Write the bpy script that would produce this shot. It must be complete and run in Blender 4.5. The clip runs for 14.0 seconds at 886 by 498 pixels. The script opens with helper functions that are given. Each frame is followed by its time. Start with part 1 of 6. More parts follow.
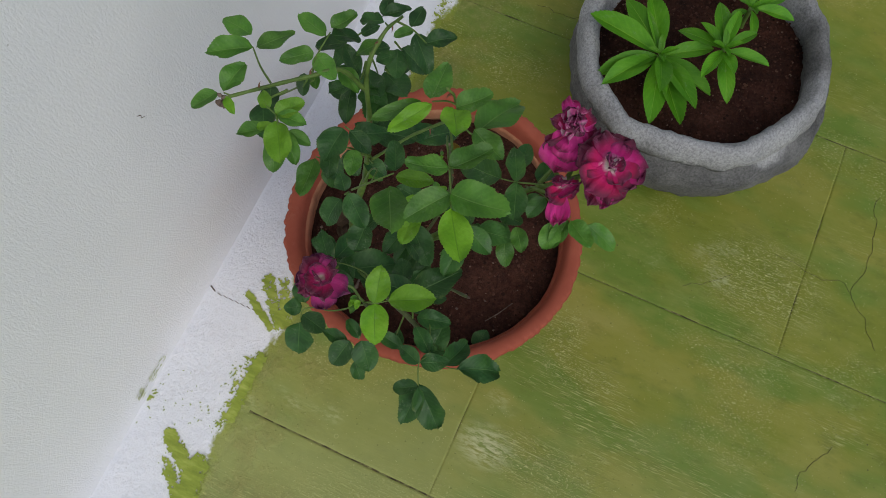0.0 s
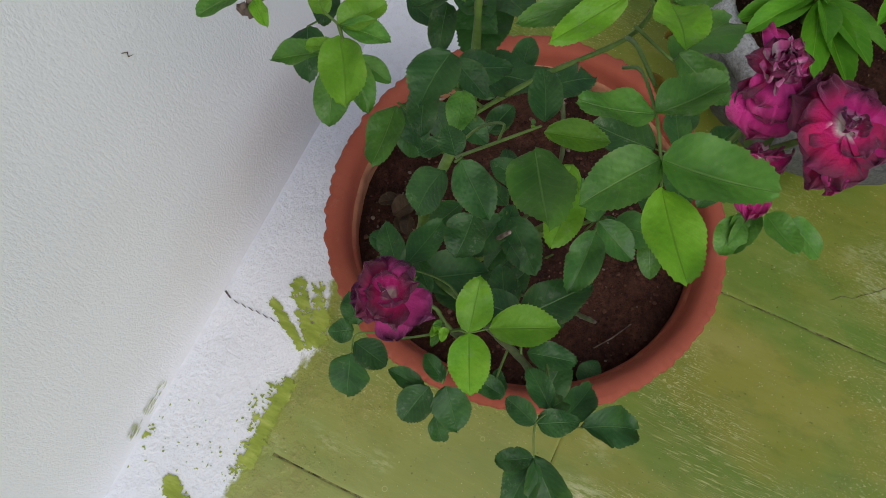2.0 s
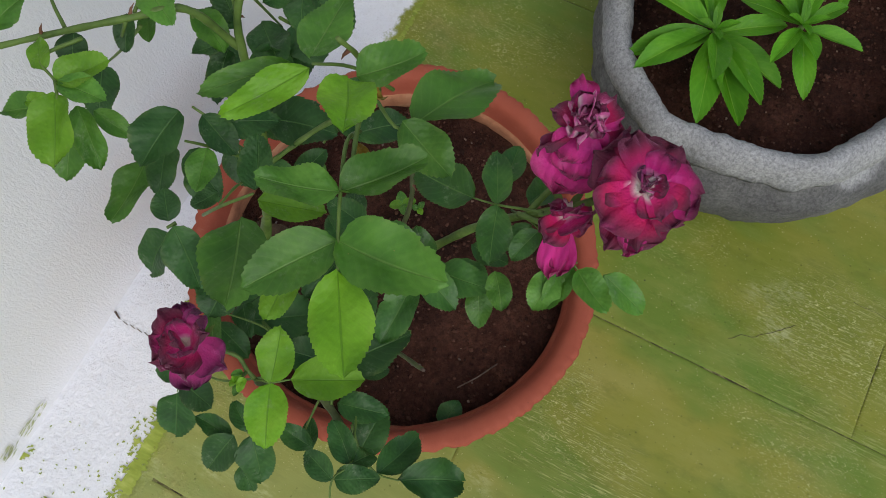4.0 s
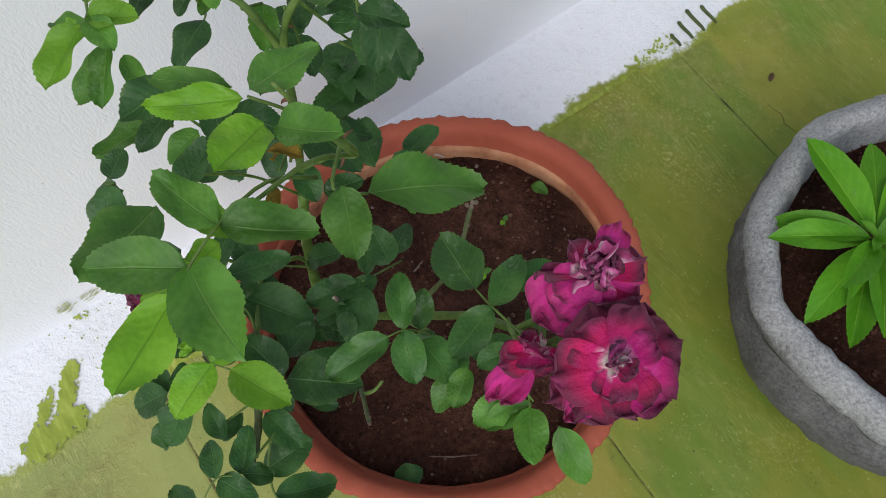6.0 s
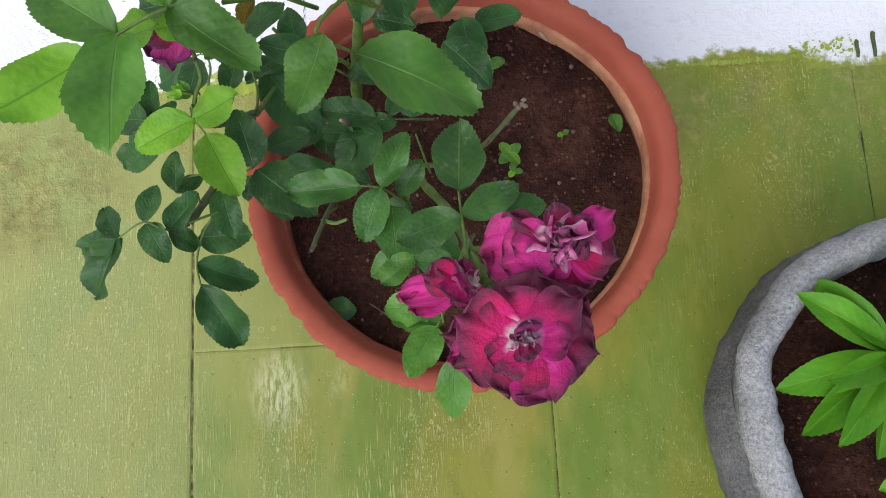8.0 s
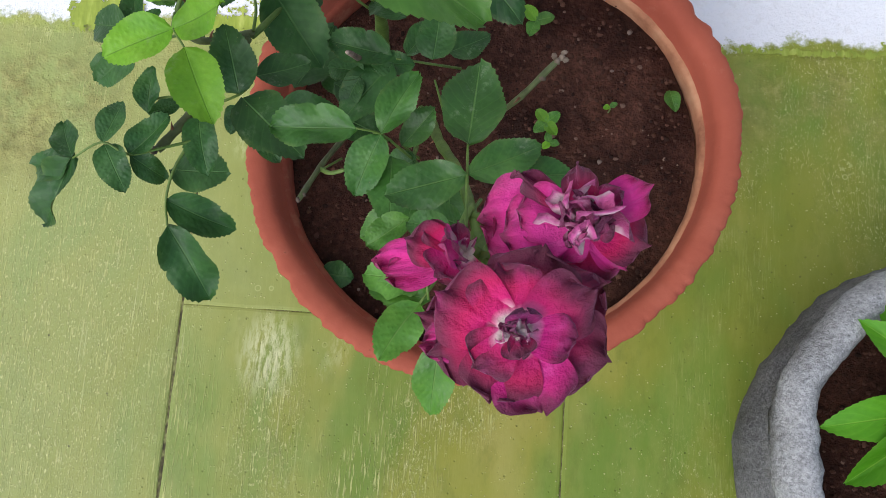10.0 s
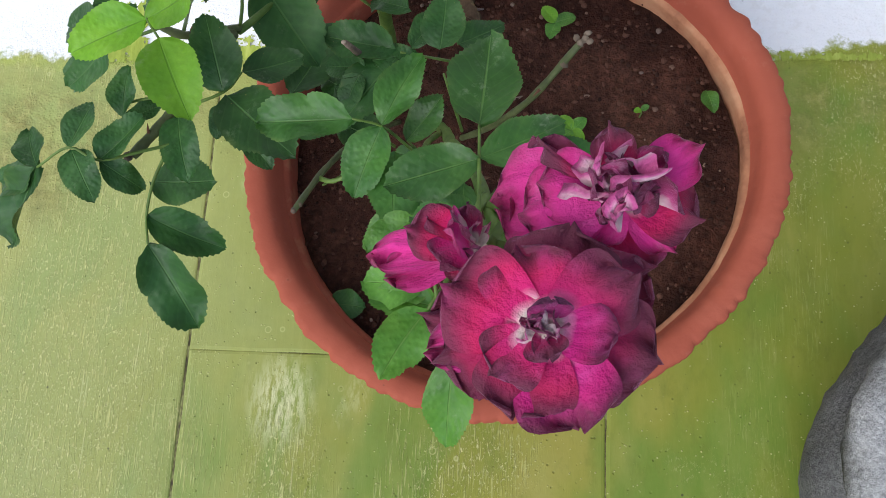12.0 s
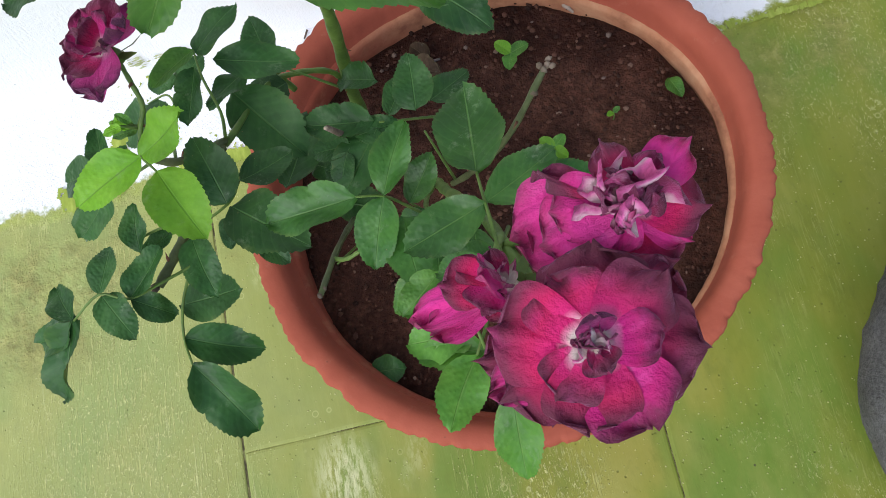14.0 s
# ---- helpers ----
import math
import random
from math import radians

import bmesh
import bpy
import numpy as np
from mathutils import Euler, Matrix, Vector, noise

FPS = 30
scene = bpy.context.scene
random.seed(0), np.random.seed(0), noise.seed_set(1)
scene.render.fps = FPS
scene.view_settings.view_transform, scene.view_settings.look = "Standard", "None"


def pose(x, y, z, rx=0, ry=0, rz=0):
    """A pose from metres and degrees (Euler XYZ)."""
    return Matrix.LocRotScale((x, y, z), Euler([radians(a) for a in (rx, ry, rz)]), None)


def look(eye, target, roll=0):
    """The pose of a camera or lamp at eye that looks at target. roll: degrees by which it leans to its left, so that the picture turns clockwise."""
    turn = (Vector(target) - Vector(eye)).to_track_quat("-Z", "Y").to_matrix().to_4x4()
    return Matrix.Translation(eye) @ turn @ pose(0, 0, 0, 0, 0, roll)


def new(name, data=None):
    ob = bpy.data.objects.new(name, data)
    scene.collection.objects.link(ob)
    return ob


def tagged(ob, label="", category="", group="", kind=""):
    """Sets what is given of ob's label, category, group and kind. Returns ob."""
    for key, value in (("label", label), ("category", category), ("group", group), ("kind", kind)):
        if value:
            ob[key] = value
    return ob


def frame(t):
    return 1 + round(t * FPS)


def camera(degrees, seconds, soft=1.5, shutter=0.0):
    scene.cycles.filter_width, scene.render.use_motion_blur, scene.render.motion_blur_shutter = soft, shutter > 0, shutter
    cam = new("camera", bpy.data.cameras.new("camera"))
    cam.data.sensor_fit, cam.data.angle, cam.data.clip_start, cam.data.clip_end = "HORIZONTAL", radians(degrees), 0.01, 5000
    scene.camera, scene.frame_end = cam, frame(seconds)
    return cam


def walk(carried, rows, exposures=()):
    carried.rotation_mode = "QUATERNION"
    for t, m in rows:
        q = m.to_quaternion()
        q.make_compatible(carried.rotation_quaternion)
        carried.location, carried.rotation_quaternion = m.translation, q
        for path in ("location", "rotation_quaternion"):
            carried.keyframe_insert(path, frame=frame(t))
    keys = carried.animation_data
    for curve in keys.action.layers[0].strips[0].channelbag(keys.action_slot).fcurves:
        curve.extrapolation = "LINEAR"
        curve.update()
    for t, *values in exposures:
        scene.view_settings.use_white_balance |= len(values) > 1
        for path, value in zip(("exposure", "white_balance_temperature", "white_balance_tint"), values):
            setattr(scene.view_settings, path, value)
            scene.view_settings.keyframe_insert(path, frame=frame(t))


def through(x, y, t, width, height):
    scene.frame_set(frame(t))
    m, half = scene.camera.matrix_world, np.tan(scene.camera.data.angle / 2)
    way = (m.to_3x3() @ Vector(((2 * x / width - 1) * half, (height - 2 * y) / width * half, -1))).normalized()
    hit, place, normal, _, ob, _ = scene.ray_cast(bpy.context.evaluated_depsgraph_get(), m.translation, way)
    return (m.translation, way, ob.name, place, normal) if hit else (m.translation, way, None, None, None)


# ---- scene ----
cam = camera(55.5, 14.0, 0.5)
PATH = [
    (0, -0.0341, -0.0384, 1.2218, 18.53, 0.02, -65.56),
    (0.5, -0.0352, -0.0333, 1.2216, 18.64, 0.08, -64.93),
    (1, -0.0252, -0.0100, 1.1698, 18.49, 0.36, -64.56),
    (1.5, -0.0033, 0.0326, 1.0649, 18.38, 0.57, -64.40),
    (2, 0.0193, 0.0698, 0.9619, 18.07, 0.67, -64.51),
    (2.5, 0.0375, 0.0794, 0.9193, 17.74, 0.71, -64.80),
    (3, 0.0428, 0.0699, 0.9238, 17.71, 0.85, -65.37),
    (3.5, 0.0671, 0.0235, 0.9434, 17.81, 0.97, -65.57),
    (3.7, 0.0839, -0.0009, 0.9553, 17.94, 0.71, -64.84),
    (5.8, 0.2181, -0.1025, 0.9440, 20.79, 4.28, -38.01),
    (6, 0.2210, -0.1027, 0.9411, 21.18, 4.41, -33.73),
    (6.5, 0.2396, -0.0898, 0.9411, 19.81, 4.00, -23.63),
    (6.7, 0.2437, -0.0884, 0.9319, 17.99, 3.13, -20.44),
    (7, 0.2515, -0.0837, 0.9231, 14.24, 2.75, -17.54),
    (7.5, 0.2832, -0.0832, 0.9170, 11.93, 2.07, -9.19),
    (8, 0.2974, -0.0843, 0.9223, 11.22, 1.59, -3.00),
    (8.5, 0.3005, -0.0823, 0.9109, 10.37, 1.29, 1.24),
    (8.7, 0.2997, -0.0847, 0.9016, 9.95, 1.28, 2.01),
    (10.8, 0.3299, -0.0740, 0.8118, 11.85, 4.59, 4.58),
    (11, 0.3256, -0.0743, 0.8088, 13.16, 4.72, 4.54),
    (11.5, 0.3207, -0.0833, 0.7846, 13.94, 5.12, 4.34),
    (12, 0.3253, -0.0908, 0.7675, 14.40, 5.77, 2.85),
    (12.5, 0.3262, -0.0943, 0.7581, 15.08, 7.41, -1.31),
    (13, 0.3247, -0.0977, 0.7675, 15.37, 8.38, -4.77),
    (13.5, 0.3204, -0.0945, 0.7811, 15.44, 9.25, -8.53),
    (14, 0.3169, -0.0902, 0.7860, 15.17, 9.73, -12.03),
]
EXPOSURES = [(0.0, -0.62, 6500, 10), (3.7, -0.36, 6500, 10), (5.8, -0.20, 6450, 10), (7.0, 0.02, 6400, 12), (8.5, 0.22, 6250, 13), (11.0, 0.25, 6200, 11), (14.0, 0.30, 6150, 10)]
walk(cam, [(t, pose(x, y, z, rx, ry, rz)) for t, x, y, z, rx, ry, rz in PATH], EXPOSURES)

# ---- light ----
world = bpy.data.worlds.new("sky")
scene.world = world
world.use_nodes = True
wn = world.node_tree
sky = wn.nodes.new("ShaderNodeTexSky")
sky.sky_type = "NISHITA"
sky.sun_disc = False
sky.sun_elevation = radians(50)
sky.sun_rotation = radians(205)
sky.air_density, sky.dust_density, sky.ozone_density = 1.0, 1.5, 1.5
wn.links.new(sky.outputs[0], wn.nodes["Background"].inputs[0])
wn.nodes["Background"].inputs[1].default_value = 0.14
sun = new("sun", bpy.data.lights.new("sun", "SUN"))
sun.data.energy, sun.data.angle, sun.data.color = 2.2, radians(60), (1.0, 0.975, 0.94)
sun.matrix_world = look((-1.25, -1.75, 2.3), (0.3, 0.1, 0.1))


# ---- materials ----
class Mat:
    """A small wrapper to wire up a procedural material."""

    def __init__(self, name, rough=0.6, spec=0.5):
        self.m = bpy.data.materials.new(name)
        self.m.use_nodes = True
        self.nt = self.m.node_tree
        self.b = self.nt.nodes["Principled BSDF"]
        self.b.inputs["Roughness"].default_value = rough
        self.b.inputs["Specular IOR Level"].default_value = spec
        self.co = self.nt.nodes.new("ShaderNodeTexCoord")

    def put(self, socket, value):
        if hasattr(value, "is_linked"):
            self.nt.links.new(value, socket)
        else:
            socket.default_value = value

    def mapped(self, scale=(1, 1, 1), space="Object", turn=(0, 0, 0)):
        n = self.nt.nodes.new("ShaderNodeMapping")
        n.inputs["Scale"].default_value = scale
        n.inputs["Rotation"].default_value = turn
        self.nt.links.new(self.co.outputs[space], n.inputs[0])
        return n.outputs[0]

    def noise(self, scale, detail=4, rough=0.55, vec=None, warp=0.0, out="Fac"):
        n = self.nt.nodes.new("ShaderNodeTexNoise")
        n.inputs["Scale"].default_value = scale
        n.inputs["Detail"].default_value = detail
        n.inputs["Roughness"].default_value = rough
        n.inputs["Distortion"].default_value = warp
        self.nt.links.new(vec or self.co.outputs["Object"], n.inputs["Vector"])
        return n.outputs[out]

    def cells(self, scale, vec=None, feature="F1", out="Distance", jitter=1.0):
        n = self.nt.nodes.new("ShaderNodeTexVoronoi")
        n.feature = feature
        n.inputs["Scale"].default_value = scale
        n.inputs["Randomness"].default_value = jitter
        self.nt.links.new(vec or self.co.outputs["Object"], n.inputs["Vector"])
        return n.outputs[out]

    def ramp(self, fac, stops, smooth=False):
        n = self.nt.nodes.new("ShaderNodeValToRGB")
        r = n.color_ramp
        r.interpolation = "EASE" if smooth else "LINEAR"
        while len(r.elements) < len(stops):
            r.elements.new(0.5)
        for e, (at, c) in zip(r.elements, stops):
            e.position = at
            e.color = (*c, 1) if isinstance(c, tuple) else (c, c, c, 1)
        self.put(n.inputs[0], fac)
        return n.outputs[0]

    def mix(self, fac, a, b, mode="MIX"):
        n = self.nt.nodes.new("ShaderNodeMix")
        n.data_type, n.blend_type = "RGBA", mode
        self.put(n.inputs[0], fac)
        for socket, v in ((n.inputs[6], a), (n.inputs[7], b)):
            self.put(socket, (*v, 1) if isinstance(v, tuple) else v)
        return n.outputs[2]

    def math(self, op, a, b=0.0, c=0.0):
        n = self.nt.nodes.new("ShaderNodeMath")
        n.operation = op
        for s, v in zip(n.inputs, (a, b, c)):
            self.put(s, v)
        return n.outputs[0]

    def axis(self, which, space="Object"):
        n = self.nt.nodes.new("ShaderNodeSeparateXYZ")
        self.nt.links.new(self.co.outputs[space], n.inputs[0])
        return n.outputs[which]

    def random(self):
        return self.nt.nodes.new("ShaderNodeObjectInfo").outputs["Random"]

    def bump(self, height, strength=0.3, distance=0.002, under=None):
        n = self.nt.nodes.new("ShaderNodeBump")
        n.inputs["Strength"].default_value = strength
        n.inputs["Distance"].default_value = distance
        self.nt.links.new(height, n.inputs["Height"])
        if under:
            self.nt.links.new(under, n.inputs["Normal"])
        return n.outputs[0]

    def spot(self, x, y, rx, ry, inner=0.3):
        """1 at a place on the floor, fading to 0 at the radii."""
        dx = self.math("DIVIDE", self.math("SUBTRACT", self.axis(0), x), rx)
        dy = self.math("DIVIDE", self.math("SUBTRACT", self.axis(1), y), ry)
        far = self.math("SQRT", self.math("ADD", self.math("MULTIPLY", dx, dx), self.math("MULTIPLY", dy, dy)))
        return self.ramp(far, [(inner, 1.0), (1.0, 0.0)], True)

    def done(self, color=None, rough=None, normal=None):
        if color is not None:
            self.put(self.b.inputs["Base Color"], (*color, 1) if isinstance(color, tuple) else color)
        if rough is not None:
            self.put(self.b.inputs["Roughness"], rough)
        if normal is not None:
            self.put(self.b.inputs["Normal"], normal)
        return self.m


def green_paint(k):
    """Worn green floor paint: colour and height. Brush strokes and scratches run away from the wall, in patches."""
    cloud = k.noise(4.2, 4, 0.6, k.mapped((1.0, 0.6, 1.0)))
    col = k.ramp(cloud, [(0.30, (0.130, 0.190, 0.020)), (0.48, (0.205, 0.235, 0.030)), (0.62, (0.262, 0.265, 0.048)), (0.76, (0.315, 0.290, 0.078))], True)
    teal = k.ramp(k.noise(7.0, 3, 0.6, k.mapped((1.0, 0.45, 1.0))), [(0.48, 0.0), (0.62, 0.85)], True)
    col = k.mix(teal, col, (0.130, 0.220, 0.030))
    ochre = k.ramp(k.noise(9.0, 5, 0.65, k.mapped((1.0, 0.5, 1.0), turn=(0, 0, 0.6))), [(0.54, 0.0), (0.74, 0.5)])
    col = k.mix(ochre, col, (0.33, 0.305, 0.075))
    soft = k.ramp(k.noise(26.0, 5, 0.65, k.mapped((1.0, 0.40, 1.0))), [(0.45, 0.0), (0.74, 0.34)])
    col = k.mix(soft, col, (0.36, 0.36, 0.125))
    shade = k.ramp(k.noise(38.0, 5, 0.7, k.mapped((1.0, 0.5, 1.0))), [(0.30, 0.45), (0.48, 0.0)])
    col = k.mix(shade, col, (0.115, 0.145, 0.016))
    # paler, greyer towards -x: brighter light and haze mixed into the paint colour
    paled = k.ramp(k.math("ADD", k.axis(0), k.math("MULTIPLY", k.noise(3.0, 3), 0.5)), [(0.12, 0.46), (0.56, 0.0)], True)
    col = k.mix(paled, col, (0.44, 0.47, 0.275))
    # patches where the brush skipped over the grit and left short pale strokes
    patch = k.ramp(k.noise(6.5, 4, 0.6, k.mapped((1.0, 0.55, 1.0), turn=(0, 0, 0.25))), [(0.53, 0.05), (0.63, 1.0)])
    fine = k.ramp(k.noise(460.0, 4, 0.7, k.mapped((1.0, 0.075, 1.0), turn=(0, 0, 0.04)), 0.15), [(0.53, 0.0), (0.62, 1.0)])
    worn = k.math("MAXIMUM", k.spot(0.100, -0.125, 0.050, 0.12), k.math("MAXIMUM", k.spot(0.490, -0.330, 0.09, 0.13), k.spot(-0.12, -0.04, 0.17, 0.30)))
    worn = k.math("MAXIMUM", worn, k.math("MAXIMUM", k.spot(0.245, -0.125, 0.028, 0.09), k.spot(0.285, -0.088, 0.06, 0.045)))
    patch = k.math("MULTIPLY", patch, k.ramp(k.axis(0), [(0.25, 1.0), (0.42, 0.40)]))
    patch = k.math("MAXIMUM", patch, k.math("MULTIPLY", worn, 0.9))
    fine = k.math("MULTIPLY", fine, patch)
    col = k.mix(k.math("MULTIPLY", fine, 0.62), col, (0.64, 0.625, 0.34))
    # broad brush marks and a fine drag of the bristles all over
    brush = k.noise(95.0, 6, 0.75, k.mapped((1.0, 0.11, 1.0), turn=(0, 0, -0.03)))
    col = k.mix(k.ramp(brush, [(0.34, 0.07), (0.50, 0.0)]), col, (0.15, 0.19, 0.03))
    col = k.mix(k.ramp(brush, [(0.52, 0.0), (0.72, 0.06)]), col, (0.52, 0.52, 0.24))
    gritty = k.ramp(k.noise(5.0, 4, 0.6, k.mapped((1.0, 0.8, 1.0), turn=(0.5, 0, 0.9))), [(0.55, 0.0), (0.67, 0.8)])
    grit = k.ramp(k.noise(420.0, 4, 0.75, k.mapped((1.0, 0.5, 1.0), turn=(0, 0, 0.2)), 0.5), [(0.56, 0.0), (0.62, 1.0)])
    gritty = k.math("MAXIMUM", gritty, worn)
    grit = k.math("MULTIPLY", grit, gritty)
    col = k.mix(k.math("MULTIPLY", grit, 0.75), col, (0.76, 0.74, 0.48))
    rub = k.math("MULTIPLY", k.ramp(k.noise(9.0, 3, 0.5, k.mapped((1.0, 0.6, 1.0), turn=(0.4, 0, 0))), [(0.67, 0.0), (0.76, 0.8)]), k.ramp(k.noise(220.0, 4, 0.7, k.mapped((1.0, 0.35, 1.0))), [(0.44, 0.0), (0.6, 0.8)]))
    rub = k.math("MAXIMUM", rub, k.math("MULTIPLY", k.spot(0.0945, -0.045, 0.040, 0.056, 0.2), k.ramp(k.noise(170.0, 4, 0.7, k.mapped((1.0, 0.25, 1.0))), [(0.42, 0.0), (0.56, 0.9)])))
    col = k.mix(rub, col, (0.58, 0.59, 0.43))
    scratch = k.ramp(k.noise(240.0, 2, 0.5, k.mapped((1.0, 0.03, 1.0), turn=(0, 0, 0.05))), [(0.70, 0.0), (0.72, 1.0)])
    scratch = k.math("MULTIPLY", scratch, patch)
    col = k.mix(k.math("MULTIPLY", scratch, 0.6), col, (0.60, 0.60, 0.40))
    sand = k.math("MULTIPLY", k.ramp(k.cells(210.0), [(0.10, 1.0), (0.22, 0.0)]), k.ramp(k.noise(120.0, 3, 0.6), [(0.50, 0.0), (0.60, 1.0)]))
    col = k.mix(k.math("MULTIPLY", sand, 0.55), col, (0.66, 0.65, 0.42))
    pits = k.math("MULTIPLY", k.ramp(k.cells(150.0, k.mapped((1, 1, 1), turn=(0.1, 0.3, 0.5))), [(0.10, 1.0), (0.20, 0.0)]), k.ramp(k.noise(90.0, 3, 0.6, k.mapped((1, 1, 1), turn=(0.7, 0, 0))), [(0.53, 0.0), (0.62, 1.0)]))
    col = k.mix(k.math("MULTIPLY", pits, 0.45), col, (0.09, 0.105, 0.02))
    # little rings left by drops
    ring = k.math("MULTIPLY", k.ramp(k.cells(38.0), [(0.085, 0.0), (0.105, 1.0), (0.118, 1.0), (0.14, 0.0)]), k.ramp(k.cells(38.0, None, "F1", "Color"), [(0.52, 0.0), (0.56, 0.7)]))
    ring = k.math("MULTIPLY", ring, k.math("MAXIMUM", gritty, k.math("MULTIPLY", paled, 1.6)))
    col = k.mix(ring, col, (0.56, 0.56, 0.34))
    dark = k.ramp(k.cells(21.0, k.mapped((1, 1, 1), turn=(0.3, 0.2, 0.9))), [(0.016, 1.0), (0.030, 0.0)])
    col = k.mix(k.math("MULTIPLY", dark, 0.8), col, (0.045, 0.04, 0.025))
    # rough mortar with dust near the wall
    near = k.math("MULTIPLY", k.ramp(k.axis(1), [(0.15, 0.0), (0.26, 1.0)], True), k.ramp(k.noise(15.0, 5, 0.65), [(0.46, 0.0), (0.66, 0.6)]))
    near = k.math("MAXIMUM", near, k.math("MULTIPLY", k.spot(-0.21, 0.20, 0.17, 0.11), k.ramp(k.noise(13.0, 5, 0.7), [(0.40, 0.0), (0.58, 0.9)])))
    col = k.mix(near, col, k.ramp(k.noise(60.0, 4, 0.7), [(0.35, (0.15, 0.135, 0.05)), (0.55, (0.29, 0.265, 0.115)), (0.72, (0.43, 0.40, 0.20))]))
    col = k.mix(1.0, col, (0.95, 0.95, 0.68), "MULTIPLY")
    height = k.math("ADD", k.math("MULTIPLY", k.noise(110.0, 4, 0.6, k.mapped((1.0, 0.4, 1.0))), 0.22), k.math("MULTIPLY", k.noise(20.0, 3), 0.9))
    height = k.math("ADD", height, k.math("MULTIPLY", k.math("MULTIPLY", near, k.noise(60.0, 5, 0.65)), 5.0))
    height = k.math("ADD", height, k.math("MULTIPLY", k.math("ADD", k.math("ADD", fine, grit), k.math("SUBTRACT", sand, pits)), 0.60))
    return col, height


def floor_material():
    k = Mat("worn green floor paint", 0.62, 0.35)
    col, height = green_paint(k)
    rough = k.ramp(k.noise(30.0, 3), [(0.3, 0.50), (0.7, 0.78)])
    return k.done(col, rough, k.bump(height, 0.65, 0.0015))


def joint_material():
    k = Mat("dirty joint filling", 0.9, 0.2)
    col = k.ramp(k.noise(170.0, 4, 0.65, k.mapped((1, 0.6, 1))), [(0.38, (0.05, 0.043, 0.024)), (0.50, (0.13, 0.12, 0.05)), (0.62, (0.26, 0.27, 0.10))])
    return k.done(col, None, k.bump(k.noise(300.0, 3), 0.6, 0.001))


def fillet_material():
    """White strip at the foot of the wall; the floor's green laps onto it with a ragged edge."""
    k = Mat("white strip lapped by green paint", 0.6, 0.35)
    green, gh = green_paint(k)
    pits = k.ramp(k.noise(95.0, 4, 0.65), [(0.33, 0.35), (0.46, 1.0)])
    white = k.mix(pits, (0.76, 0.76, 0.765), (0.83, 0.84, 0.86))
    dirt = k.ramp(k.cells(55.0), [(0.035, 1.0), (0.06, 0.0)])
    white = k.mix(k.math("MULTIPLY", dirt, k.ramp(k.noise(31.0, 2), [(0.56, 0.0), (0.64, 0.6)])), white, (0.16, 0.14, 0.10))
    y = k.axis(1)
    wav = k.math("MULTIPLY", k.math("SUBTRACT", k.noise(11.0, 2, 0.5), 0.5), 0.050)
    fine = k.math("MULTIPLY", k.math("SUBTRACT", k.noise(85.0, 5, 0.7), 0.5), 0.034)
    edge = k.math("ADD", y, k.math("ADD", wav, fine))
    lap = k.ramp(edge, [(0.3035, 1.0), (0.3065, 0.0)])
    vivid = k.ramp(edge, [(0.286, 0.0), (0.300, 0.55)])
    green = k.mix(k.math("MULTIPLY", vivid, k.ramp(k.noise(40.0, 3), [(0.35, 0.2), (0.6, 0.9)])), green, (0.34, 0.40, 0.045))
    col = k.mix(lap, white, green)
    h = k.math("ADD", k.math("MULTIPLY", k.noise(150.0, 5, 0.7), 1.8), k.math("MULTIPLY", gh, 0.4))
    h = k.math("ADD", h, k.math("MULTIPLY", lap, 0.25))
    return k.done(col, 0.62, k.bump(h, 0.7, 0.0022))


def smear_material():
    k = Mat("dabbed yellow-green paint", 0.55, 0.4)
    st = k.noise(120.0, 3, 0.6, k.mapped((1.0, 0.25, 1.0), turn=(0, 0, 0.35)))
    col = k.ramp(st, [(0.30, (0.20, 0.26, 0.026)), (0.52, (0.27, 0.335, 0.038)), (0.74, (0.40, 0.45, 0.09))])
    return k.done(col, 0.55, k.bump(st, 0.5, 0.001))


def wall_material():
    k = Mat("white wall paint on roughcast", 0.55, 0.3)
    cloud = k.ramp(k.noise(3.2, 4, 0.55), [(0.3, (0.775, 0.78, 0.795)), (0.7, (0.825, 0.83, 0.845))])
    speck = k.ramp(k.cells(30.0), [(0.022, 1.0), (0.04, 0.0)])
    speck = k.math("MULTIPLY", speck, k.ramp(k.noise(11.0, 2), [(0.52, 0.0), (0.58, 0.8)]))
    col = k.mix(speck, cloud, (0.25, 0.24, 0.22))
    h = k.math("ADD", k.math("MULTIPLY", k.noise(330.0, 4, 0.65, k.mapped((1.0, 1.0, 0.5))), 1.3), k.math("MULTIPLY", k.noise(60.0, 4, 0.55), 0.6))
    h = k.math("ADD", h, k.math("MULTIPLY", k.noise(9.0, 3), 0.8))
    return k.done(col, 0.42, k.bump(h, 0.42, 0.0020))


def terracotta_material():
    k = Mat("red oxide coated clay", 0.7, 0.3)
    col = k.ramp(k.noise(16.0, 5, 0.6), [(0.3, (0.290, 0.062, 0.033)), (0.55, (0.340, 0.078, 0.042)), (0.75, (0.385, 0.098, 0.056))])
    dust = k.ramp(k.noise(70.0, 4, 0.7), [(0.60, 0.0), (0.78, 0.22)])
    col = k.mix(dust, col, (0.48, 0.24, 0.16))
    pit = k.ramp(k.cells(120.0), [(0.05, 1.0), (0.10, 0.0)])
    pit = k.math("MULTIPLY", pit, k.ramp(k.noise(60.0, 2), [(0.55, 0.0), (0.62, 0.7)]))
    col = k.mix(pit, col, (0.20, 0.06, 0.035))
    h = k.math("ADD", k.noise(130.0, 5, 0.6), k.math("MULTIPLY", k.noise(26.0, 3), 1.5))
    return k.done(col, 0.78, k.bump(h, 0.4, 0.0012))


